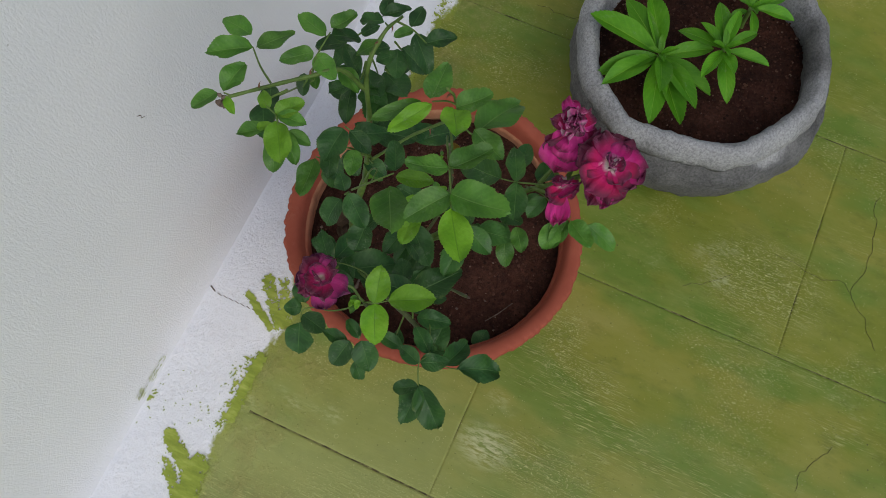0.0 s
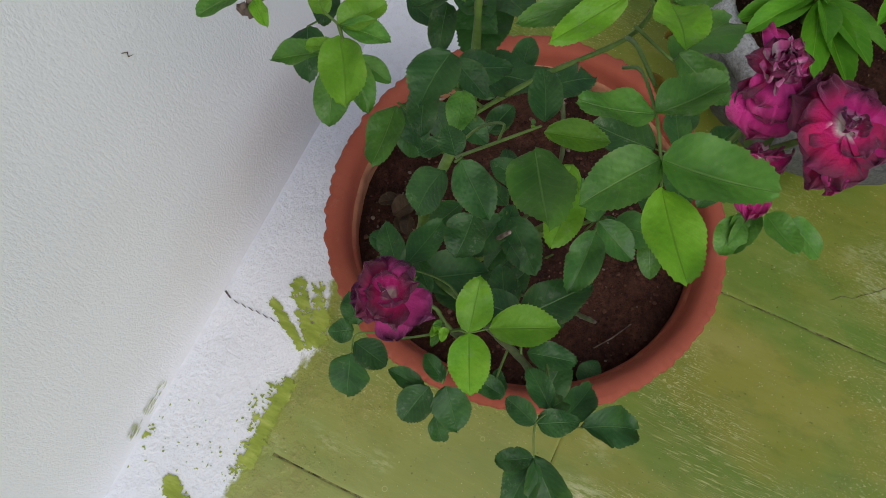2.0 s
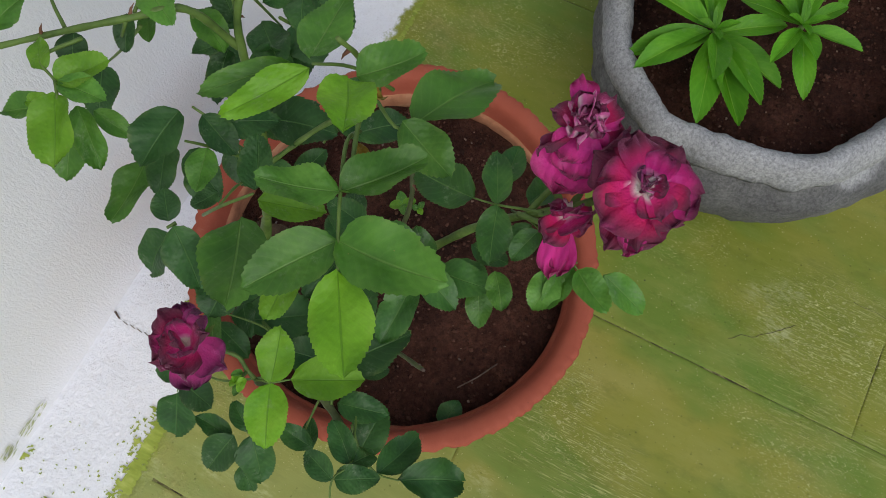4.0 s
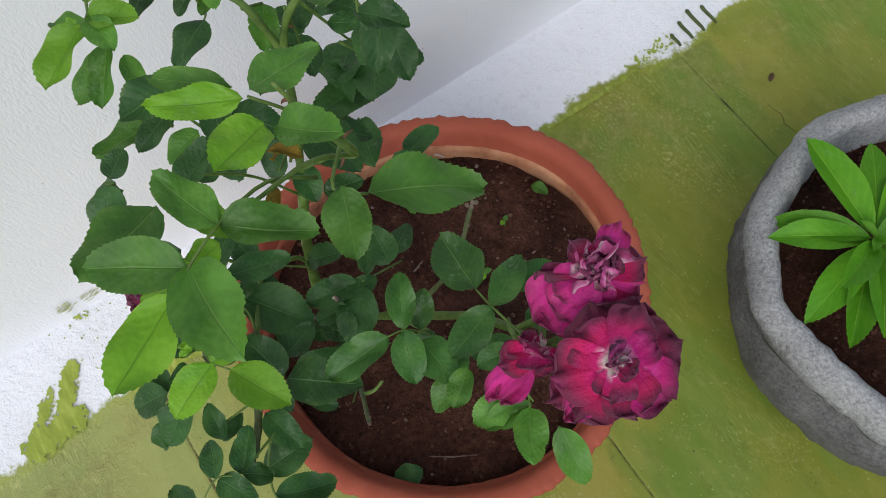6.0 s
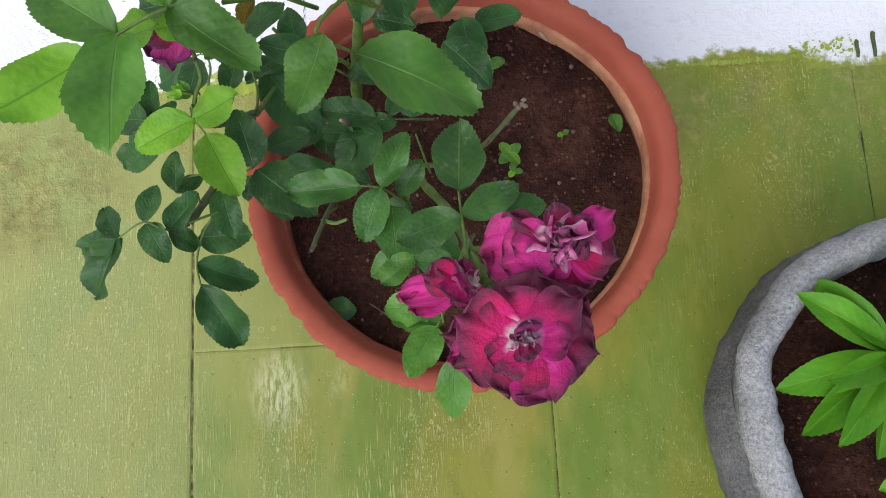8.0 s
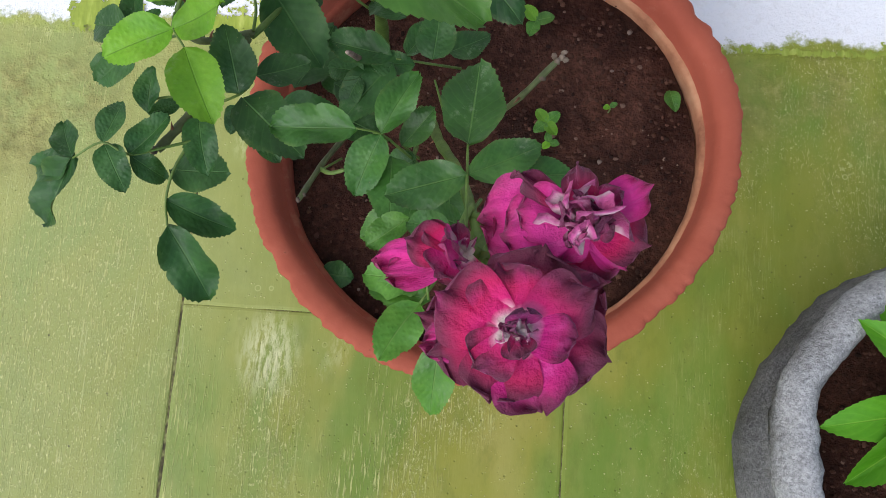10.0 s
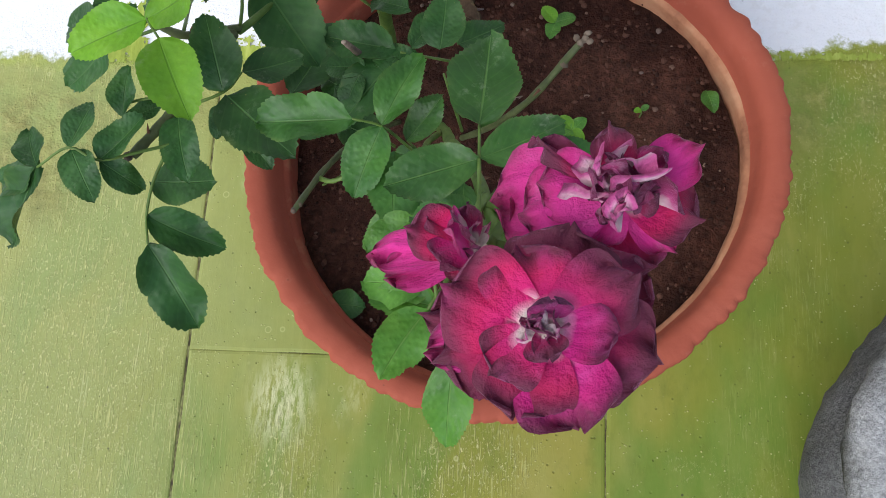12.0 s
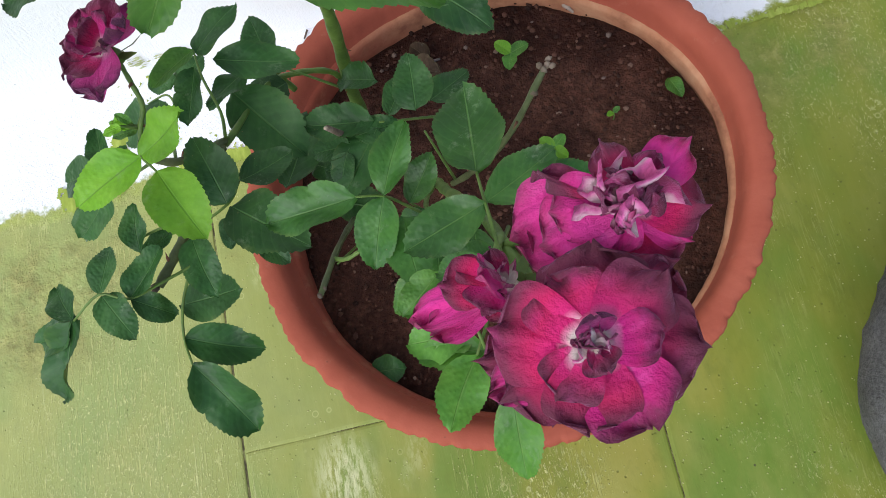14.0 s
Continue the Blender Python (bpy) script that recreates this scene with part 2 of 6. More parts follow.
def clay_material():
    k = Mat("bare ochre clay", 0.8, 0.2)
    col = k.ramp(k.noise(22.0, 5, 0.65), [(0.32, (0.20, 0.075, 0.040)), (0.50, (0.40, 0.175, 0.090)), (0.72, (0.50, 0.27, 0.15))])
    # red coat towards -x, -y; its dark tone also stands in for shade there
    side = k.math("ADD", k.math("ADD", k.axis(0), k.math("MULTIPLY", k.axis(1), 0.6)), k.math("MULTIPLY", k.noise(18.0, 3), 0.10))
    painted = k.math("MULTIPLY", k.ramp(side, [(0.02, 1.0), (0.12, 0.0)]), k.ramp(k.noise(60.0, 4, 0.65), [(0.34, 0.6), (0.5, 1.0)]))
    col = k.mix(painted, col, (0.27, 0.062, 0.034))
    return k.done(col, None, k.bump(k.noise(150.0, 4), 0.5, 0.0012))


def soil_material():
    k = Mat("dark red-brown potting soil", 0.92, 0.12)
    big = k.noise(14.0, 5, 0.65)
    col = k.ramp(big, [(0.3, (0.019, 0.008, 0.005)), (0.50, (0.050, 0.019, 0.012)), (0.74, (0.102, 0.042, 0.026))])
    grain = k.ramp(k.noise(190.0, 4, 0.7), [(0.35, 0.55), (0.65, 1.3)])
    col = k.mix(1.0, col, grain, "MULTIPLY")
    bits = k.ramp(k.cells(75.0), [(0.07, 1.0), (0.12, 0.0)])
    bits = k.math("MULTIPLY", bits, k.ramp(k.noise(55.0, 2), [(0.58, 0.0), (0.63, 0.8)]))
    col = k.mix(bits, col, (0.17, 0.105, 0.075))
    h = k.math("ADD", k.noise(90.0, 6, 0.7), k.math("MULTIPLY", k.noise(320.0, 3, 0.7), 0.5))
    return k.done(col, k.ramp(k.noise(30.0), [(0.4, 0.7), (0.7, 0.95)]), k.bump(h, 1.0, 0.005))


def clod_material():
    k = Mat("crumbs of soil", 0.95, 0.2)
    r = k.nt.nodes.new("ShaderNodeNewGeometry").outputs["Random Per Island"]
    col = k.ramp(r, [(0.0, (0.018, 0.008, 0.005)), (0.6, (0.062, 0.026, 0.016)), (0.96, (0.10, 0.046, 0.029)), (1.0, (0.19, 0.13, 0.095))])
    return k.done(col, None, k.bump(k.noise(400.0, 3), 0.6, 0.001))


def cement_material():
    """Grey cement; a paler skim was trowelled over the rim and runs out unevenly below it."""
    k = Mat("grey cement with a pale skimmed rim", 0.85, 0.25)
    body = k.ramp(k.noise(15.0, 5, 0.65), [(0.3, (0.105, 0.103, 0.099)), (0.52, (0.18, 0.178, 0.171)), (0.74, (0.28, 0.276, 0.262))])
    skim = k.ramp(k.noise(12.0, 5, 0.6), [(0.3, (0.32, 0.32, 0.315)), (0.55, (0.43, 0.43, 0.425)), (0.75, (0.53, 0.53, 0.52))])
    runs = k.math("MULTIPLY", k.math("SUBTRACT", k.noise(7.0, 4, 0.6, k.mapped((1, 1, 0.6))), 0.5), 0.12)
    cover = k.ramp(k.math("ADD", k.axis(2), runs), [(0.148, 0.0), (0.166, 1.0)], True)
    bare = k.ramp(k.noise(4.2, 2, 0.5, k.mapped((1, 1, 0.2))), [(0.60, 1.0), (0.66, 0.0)])
    col = k.mix(k.math("MULTIPLY", cover, bare), body, skim)
    gritty = k.ramp(k.noise(300.0, 4, 0.8), [(0.36, 0.45), (0.62, 1.20)])
    col = k.mix(0.75, col, gritty, "MULTIPLY")
    pit = k.ramp(k.cells(160.0), [(0.08, 1.0), (0.15, 0.0)])
    pit = k.math("MULTIPLY", pit, k.ramp(k.noise(90.0, 2), [(0.55, 0.0), (0.62, 0.6)]))
    col = k.mix(pit, col, (0.07, 0.07, 0.065))
    h = k.math("ADD", k.math("MULTIPLY", k.noise(240.0, 5, 0.75), 1.5), k.math("MULTIPLY", k.noise(45.0, 5, 0.65), 1.6))
    return k.done(col, None, k.bump(h, 0.9, 0.0026))


def leaf_material(name, dark, mid, lit, ribs, shine=0.44, through=0.14, gloss=0.36):
    """A leaf blade; its own coordinates run from 0 to 1 along it."""
    k = Mat(name, shine, gloss)
    uv = k.co.outputs["UV"]
    sep = k.nt.nodes.new("ShaderNodeSeparateXYZ")
    k.nt.links.new(uv, sep.inputs[0])
    u, v = sep.outputs[0], k.math("ABSOLUTE", k.math("SUBTRACT", sep.outputs[1], 0.5))
    seed = k.random()
    shift = k.nt.nodes.new("ShaderNodeCombineXYZ")
    k.nt.links.new(k.math("MULTIPLY", seed, 37.0), shift.inputs[2])
    add = k.nt.nodes.new("ShaderNodeVectorMath")
    k.nt.links.new(k.mapped((1.0, 0.55, 1.0)), add.inputs[0])
    k.nt.links.new(shift.outputs[0], add.inputs[1])
    place = add.outputs[0]
    rib = k.ramp(v, [(0.006, 1.0), (0.026, 0.0)], True)
    wob = k.math("MULTIPLY", k.noise(4.0, 2, 0.5, place), 3.2)
    side = k.math("SINE", k.math("ADD", k.math("MULTIPLY", k.math("SUBTRACT", u, k.math("MULTIPLY", v, 0.55)), 50.0), wob))
    vein = k.ramp(side, [(0.80, 0.0), (1.0, 1.0)])
    between = k.ramp(side, [(-1.0, 0.10), (0.2, 0.0)])
    body = k.ramp(k.math("ADD", k.noise(2.2, 3, 0.5, place), k.math("MULTIPLY", k.noise(0.9, 1, 0.5, place), 0.2)), [(0.34, dark), (0.60, mid), (0.88, lit)])
    tint = k.ramp(seed, [(0.0, 0.70), (1.0, 1.25)])
    body = k.mix(1.0, body, tint, "MULTIPLY")
    mott = k.ramp(k.noise(22.0, 4, 0.7, place), [(0.35, 0.90), (0.65, 1.07)])
    body = k.mix(0.8, body, mott, "MULTIPLY")
    col = k.mix(between, body, dark)
    col = k.mix(k.math("MULTIPLY", vein, 0.10), col, ribs)
    col = k.mix(k.math("MULTIPLY", rib, 0.55), col, ribs)
    spot = k.ramp(k.cells(15.0, place), [(0.05, 1.0), (0.10, 0.0)])
    spot = k.math("MULTIPLY", spot, k.ramp(k.noise(4.0, 2, 0.5, place), [(0.60, 0.0), (0.66, 0.75)]))
    col = k.mix(spot, col, (0.26, 0.20, 0.07))
    worn = k.math("MULTIPLY", k.ramp(v, [(0.40, 0.0), (0.5, 1.0)]), k.ramp(k.noise(6.0, 3, 0.6, place), [(0.52, 0.15), (0.68, 0.9)]))
    col = k.mix(k.math("MULTIPLY", worn, 0.6), col, tuple(0.6 * a + 0.4 * b for a, b in zip(lit, (0.24, 0.22, 0.07))))
    dust = k.math("MULTIPLY", k.ramp(k.noise(3.0, 2, 0.5, place), [(0.56, 0.0), (0.68, 1.0)]), k.ramp(k.noise(13.0, 5, 0.75, place), [(0.50, 0.0), (0.66, 0.34)]))
    col = k.mix(dust, col, (0.26, 0.31, 0.20))
    h = k.math("SUBTRACT", k.math("MULTIPLY", k.math("ADD", side, 1.0), -0.055), k.math("MULTIPLY", rib, 0.9))
    quilt = k.cells(16.0, place, "SMOOTH_F1")
    h = k.math("SUBTRACT", h, k.math("MULTIPLY", quilt, 0.75))
    h = k.math("ADD", h, k.math("MULTIPLY", k.noise(4.0, 2, 0.4, place), 0.8))
    k.done(col, k.ramp(k.noise(9.0, 4, 0.6, place), [(0.3, shine), (0.7, shine + 0.10)]), k.bump(h, 0.5, 0.0010))
    tr = k.nt.nodes.new("ShaderNodeBsdfTranslucent")
    k.nt.links.new(k.mix(0.5, col, lit), tr.inputs[0])
    ms = k.nt.nodes.new("ShaderNodeMixShader")
    ms.inputs[0].default_value = through
    out = k.nt.nodes["Material Output"]
    k.nt.links.new(k.b.outputs[0], ms.inputs[1])
    k.nt.links.new(tr.outputs[0], ms.inputs[2])
    k.nt.links.new(ms.outputs[0], out.inputs[0])
    return k.m


def petal_material(name, stops, blush, rim_dark, dulled=0.42):
    """A petal; stops colour it from its claw (0) to its rim (1)."""
    k = Mat(name, 0.55, 0.25)
    sep = k.nt.nodes.new("ShaderNodeSeparateXYZ")
    k.nt.links.new(k.co.outputs["UV"], sep.inputs[0])
    u = sep.outputs[0]
    v = k.math("ABSOLUTE", k.math("SUBTRACT", sep.outputs[1], 0.5))
    seed = k.random()
    shift = k.nt.nodes.new("ShaderNodeCombineXYZ")
    k.nt.links.new(k.math("MULTIPLY", seed, 53.0), shift.inputs[2])
    add = k.nt.nodes.new("ShaderNodeVectorMath")
    k.nt.links.new(k.co.outputs["Object"], add.inputs[0])
    k.nt.links.new(shift.outputs[0], add.inputs[1])
    place = add.outputs[0]
    wob = k.math("MULTIPLY", k.math("SUBTRACT", k.noise(3.0, 3, 0.5, place), 0.5), 0.30)
    flare = k.math("MULTIPLY", k.math("POWER", k.math("MULTIPLY", v, 2.0), 3.0), 0.16)
    rim = k.math("ADD", k.math("ADD", u, flare), k.math("MULTIPLY", wob, u))
    col = k.ramp(rim, stops, False)
    lines = k.noise(15.0, 3, 0.55, k.mapped((0.08, 1.0, 1.0), "UV"), 0.4)
    col = k.mix(k.ramp(lines, [(0.46, 0.0), (0.80, 0.14)]), col, rim_dark)
    edge = k.ramp(k.math("ADD", v, k.math("MULTIPLY", wob, 0.12)), [(0.40, 0.0), (0.50, 0.30)])
    col = k.mix(k.math("MULTIPLY", edge, k.ramp(u, [(0.45, 0.0), (0.7, 1.0)])), col, rim_dark)
    pale = k.ramp(k.noise(2.4, 4, 0.6, place), [(0.54, 0.0), (0.78, 0.42)])
    col = k.mix(pale, col, blush)
    dull = k.math("MULTIPLY", k.ramp(u, [(0.42, 0.0), (0.88, dulled)], True), k.ramp(k.noise(2.6, 3, 0.55, place), [(0.42, 0.0), (0.62, 0.9)]))
    col = k.mix(dull, col, rim_dark)
    brown = k.math("MULTIPLY", k.ramp(u, [(0.72, 0.0), (1.0, 0.75)]), k.ramp(k.noise(8.0, 4, 0.65, place), [(0.50, 0.0), (0.64, 0.8)]))
    col = k.mix(brown, col, (0.125, 0.040, 0.055))
    tint = k.ramp(seed, [(0.0, 0.84), (1.0, 1.12)])
    col = k.mix(1.0, col, tint, "MULTIPLY")
    h = k.math("ADD", k.math("MULTIPLY", lines, 0.35), k.math("MULTIPLY", k.noise(6.0, 5, 0.65, place), 2.0))
    k.done(col, 0.60, k.bump(h, 0.8, 0.0016))
    k.b.inputs["Sheen Weight"].default_value = 0.35
    k.b.inputs["Sheen Roughness"].default_value = 0.35
    k.b.inputs["Sheen Tint"].default_value = (1.0, 0.40, 0.70, 1)
    tr = k.nt.nodes.new("ShaderNodeBsdfTranslucent")
    k.nt.links.new(col, tr.inputs[0])
    ms = k.nt.nodes.new("ShaderNodeMixShader")
    ms.inputs[0].default_value = 0.18
    k.nt.links.new(k.b.outputs[0], ms.inputs[1])
    k.nt.links.new(tr.outputs[0], ms.inputs[2])
    k.nt.links.new(ms.outputs[0], k.nt.nodes["Material Output"].inputs[0])
    return k.m


def bark_material(name, a, b, c, rough=0.55):
    k = Mat(name, rough, 0.35)
    col = k.ramp(k.noise(55.0, 4, 0.65), [(0.3, a), (0.52, b), (0.75, c)])
    return k.done(col, None, k.bump(k.noise(220.0, 3), 0.5, 0.0008))


def plain_material(name, color, rough=0.7):
    k = Mat(name, rough, 0.3)
    dark = tuple(0.72 * c for c in color)
    return k.done(k.ramp(k.noise(120.0, 3), [(0.35, dark), (0.65, color)]), None, k.bump(k.noise(300.0, 3), 0.3, 0.0008))


M_FLOOR, M_JOINT, M_FILLET, M_SMEAR, M_WALL = floor_material(), joint_material(), fillet_material(), smear_material(), wall_material()
M_POT, M_CLAY, M_SOIL, M_CLOD = terracotta_material(), clay_material(), soil_material(), clod_material()
M_CEMENT = cement_material()
LEAF = {
    "dark": leaf_material("dark blue-green rose leaf", (0.013, 0.050, 0.010), (0.025, 0.084, 0.016), (0.050, 0.130, 0.028), (0.085, 0.180, 0.045), 0.42, 0.12, 0.32),
    "deep": leaf_material("deep green rose leaf", (0.020, 0.075, 0.011), (0.038, 0.122, 0.017), (0.072, 0.185, 0.030), (0.11, 0.22, 0.05), 0.40, 0.12, 0.40),
    "mid": leaf_material("mid green rose leaf", (0.036, 0.118, 0.012), (0.066, 0.185, 0.018), (0.115, 0.270, 0.034), (0.15, 0.27, 0.06)),
    "young": leaf_material("young light green rose leaf", (0.088, 0.245, 0.008), (0.140, 0.325, 0.012), (0.205, 0.405, 0.028), (0.08, 0.20, 0.015), 0.45, 0.2),
    "balsam": leaf_material("fresh light green leaf", (0.052, 0.205, 0.006), (0.085, 0.280, 0.008), (0.135, 0.36, 0.016), (0.22, 0.42, 0.04), 0.46, 0.2, 0.25),
    "withered": leaf_material("withered yellow-brown leaf", (0.10, 0.05, 0.01), (0.24, 0.15, 0.02), (0.34, 0.26, 0.04), (0.2, 0.14, 0.03), 0.7, 0.1, 0.2),
    "dry": leaf_material("dry brown leaf", (0.045, 0.025, 0.015), (0.080, 0.050, 0.028), (0.13, 0.085, 0.048), (0.13, 0.085, 0.05), 0.8, 0.05, 0.2),
}
CREAM = (0.82, 0.70, 0.63)
M_PETAL = petal_material("crimson petal with dull plum rim", [(0.21, CREAM), (0.28, (0.72, 0.24, 0.36)), (0.36, (0.62, 0.014, 0.160)), (0.60, (0.52, 0.011, 0.095)), (0.73, (0.34, 0.016, 0.076)), (0.84, (0.18, 0.023, 0.058)), (1.0, (0.12, 0.027, 0.050))], (0.607, 0.025, 0.231), (0.20, 0.014, 0.058))
M_PETAL_PLUM = petal_material("dull plum petal", [(0.22, CREAM), (0.30, (0.60, 0.10, 0.26)), (0.42, (0.56, 0.014, 0.14)), (0.61, (0.36, 0.016, 0.087)), (0.79, (0.18, 0.025, 0.062)), (1.0, (0.12, 0.030, 0.052))], (0.449, 0.062, 0.218), (0.112, 0.015, 0.046))
M_PETAL_IN = petal_material("crumpled purple and white petal", [(0.24, CREAM), (0.40, (0.76, 0.46, 0.54)), (0.54, (0.48, 0.06, 0.22)), (0.80, (0.26, 0.026, 0.10)), (1.0, (0.12, 0.014, 0.046))], (0.850, 0.625, 0.789), (0.125, 0.013, 0.049))
M_PETAL_PINK = petal_material("bright magenta petal", [(0.08, (0.82, 0.58, 0.64)), (0.24, (0.80, 0.07, 0.38)), (0.74, (0.74, 0.040, 0.30)), (0.90, (0.56, 0.035, 0.20)), (1.0, (0.30, 0.028, 0.10))], (0.84, 0.26, 0.50), (0.42, 0.020, 0.16), 0.2)
M_PETAL_MAGENTA = petal_material("magenta petal with purple rim", [(0.22, CREAM), (0.30, (0.78, 0.30, 0.50)), (0.44, (0.64, 0.018, 0.235)), (0.68, (0.52, 0.014, 0.165)), (0.84, (0.24, 0.018, 0.085)), (1.0, (0.10, 0.018, 0.042))], (0.686, 0.100, 0.367), (0.185, 0.015, 0.075), 0.35)
M_PETAL_WHITE = petal_material("white crumpled petal with purple streaks", [(0.45, (0.86, 0.78, 0.74)), (0.72, (0.82, 0.58, 0.64)), (0.90, (0.62, 0.12, 0.34)), (1.0, (0.30, 0.04, 0.13))], (0.84, 0.74, 0.72), (0.60, 0.10, 0.28))
M_PETAL_LILAC = petal_material("faded purple petal", [(0.10, (0.70, 0.40, 0.50)), (0.28, (0.56, 0.045, 0.24)), (0.68, (0.48, 0.040, 0.21)), (0.88, (0.27, 0.028, 0.13)), (1.0, (0.09, 0.013, 0.05))], (0.42, 0.13, 0.36), (0.060, 0.010, 0.040), 0.5)
M_STEM = bark_material("green rose cane", (0.055, 0.10, 0.017), (0.10, 0.17, 0.030), (0.16, 0.23, 0.060))
M_TWIG = bark_material("green-brown twig", (0.045, 0.055, 0.02), (0.09, 0.11, 0.04), (0.15, 0.16, 0.07))
M_DEAD = bark_material("dead grey-brown wood", (0.06, 0.04, 0.03), (0.14, 0.10, 0.075), (0.27, 0.22, 0.18), 0.85)
M_KNOT = bark_material("pale split wood", (0.08, 0.055, 0.038), (0.16, 0.115, 0.080), (0.27, 0.205, 0.150), 0.85)
M_STAMEN = plain_material("yellow-white flower heart", (0.62, 0.50, 0.25))
M_CHIP = plain_material("pale wood chip", (0.40, 0.31, 0.24), 0.85)
M_PEBBLE = plain_material("pale pebble", (0.17, 0.12, 0.092), 0.85)
M_RUN = plain_material("dark green dried paint", (0.085, 0.115, 0.035), 0.6)
M_CRACK = plain_material("dirt in a crack", (0.10, 0.085, 0.04), 0.9)
M_SCUFF = plain_material("thin green scuff", (0.50, 0.54, 0.27), 0.7)
M_THORN = plain_material("reddish thorn", (0.20, 0.09, 0.05))


# ---- helpers ----
def link(name, bm, material, smooth=True):
    me = bpy.data.meshes.new(name)
    bm.normal_update()
    bm.to_mesh(me)
    bm.free()
    me.materials.append(material)
    if smooth:
        for p in me.polygons:
            p.use_smooth = True
    return new(name, me)


def part(name, bm, material, parent, label="", smooth=True):
    ob = link(name, bm, material, smooth)
    ob.parent = parent
    return tagged(ob, label)


def share(name, mesh, m, parent, label=""):
    """A part that shares a mesh with its likes, at the matrix m (in the thing's own space)."""
    ob = new(name, mesh)
    ob.parent = parent
    ob.matrix_local = m
    return tagged(ob, label)


def lathe(profile, steps, wob=None):
    """A turned body from (radius, height) pairs; wob(angle, radius, height) moves a point."""
    bm = bmesh.new()
    rings = []
    for r, z in profile:
        ring = []
        for i in range(steps):
            a = 2 * math.pi * i / steps
            rr, zz = wob(a, r, z) if wob else (r, z)
            ring.append(bm.verts.new((rr * math.cos(a), rr * math.sin(a), zz)))
        rings.append(ring)
    for lo, hi in zip(rings, rings[1:]):
        for i in range(steps):
            j = (i + 1) % steps
            bm.faces.new((lo[i], lo[j], hi[j], hi[i]))
    return bm, rings


def tube(bm, pts, radii, sides=8):
    """A tapering round bar along points."""
    pts = [Vector(p) for p in pts]
    rings = []
    up = Vector((0.31, 0.21, 0.93))
    for i, p in enumerate(pts):
        d = (pts[min(i + 1, len(pts) - 1)] - pts[max(i - 1, 0)]).normalized()
        s = d.cross(up)
        s = (s if s.length > 1e-4 else d.cross(Vector((1, 0, 0)))).normalized()
        q = d.cross(s).normalized()
        rings.append([bm.verts.new(p + radii[i] * (math.cos(2 * math.pi * j / sides) * s + math.sin(2 * math.pi * j / sides) * q)) for j in range(sides)])
    for lo, hi in zip(rings, rings[1:]):
        for j in range(sides):
            bm.faces.new((lo[j], lo[(j + 1) % sides], hi[(j + 1) % sides], hi[j]))
    bm.faces.new(rings[0][::-1])
    bm.faces.new(rings[-1])
    return bm


def smooth_path(pts, n=6):
    """Points along a curve through the given ones (Catmull-Rom)."""
    p = [Vector(q) for q in pts]
    p = [2 * p[0] - p[1]] + p + [2 * p[-1] - p[-2]]
    out = []
    for a, b, c, d in zip(p, p[1:], p[2:], p[3:]):
        for i in range(n):
            t = i / n
            out.append(0.5 * (2 * b + (c - a) * t + (2 * a - 5 * b + 4 * c - d) * t * t + (3 * b - a - 3 * c + d) * t**3))
    return out + [p[-2]]


def lump(bm, center, size, rng, flat=0.7):
    """A rough crumb."""
    made = bmesh.ops.create_icosphere(bm, subdivisions=1, radius=1.0)["verts"]
    k = [size * rng.uniform(0.6, 1.2) for _ in range(3)]
    for v in made:
        v.co = Vector(center) + Vector((v.co.x * k[0], v.co.y * k[1], v.co.z * k[2] * flat)) * rng.uniform(0.8, 1.15)

# ---- floor ----
rng = random.Random(5)
bm = bmesh.new()
bmesh.ops.create_grid(bm, x_segments=2, y_segments=2, size=30)
for v in bm.verts:
    v.co.z = -0.0017
floor = tagged(link("floor", bm, M_JOINT, False), "concrete floor joints under worn green paint", "floor", kind="structure")


def slab(x0, x1, y0, y1):
    """One cast floor slab with slightly wavering, rounded edges."""
    pts = []
    step = 0.03
    def run(a, b):
        n = max(2, int((Vector(b) - Vector(a)).length / step))
        for i in range(n):
            t = i / n
            pts.append((a[0] + (b[0] - a[0]) * t, a[1] + (b[1] - a[1]) * t))
    run((x0, y0), (x1, y0)), run((x1, y0), (x1, y1)), run((x1, y1), (x0, y1)), run((x0, y1), (x0, y0))
    cx, cy = (x0 + x1) / 2, (y0 + y1) / 2
    bm = bmesh.new()
    rings = []
    for inset, z in ((0.0, -0.03), (0.0, -0.0012), (0.0010, -0.0005), (0.0034, 0.0)):
        ring = []
        for x, y in pts:
            w = 0.0010 * noise.noise((x * 40, y * 40, 1.7)) + 0.0008 * noise.noise((x * 110, y * 110, 4.1))
            sx, sy = (1 if x > cx else -1), (1 if y > cy else -1)
            on_x, on_y = min(abs(x - x0), abs(x - x1)) < 1e-6, min(abs(y - y0), abs(y - y1)) < 1e-6
            ring.append(bm.verts.new((x - sx * (inset + w) * on_x, y - sy * (inset + w) * on_y, z)))
        rings.append(ring)
    n = len(pts)
    for lo, hi in zip(rings, rings[1:]):
        for i in range(n):
            bm.faces.new((lo[i], lo[(i + 1) % n], hi[(i + 1) % n], hi[i]))
    bm.faces.new(rings[-1])
    return part("slab", bm, M_FLOOR, floor, smooth=False)


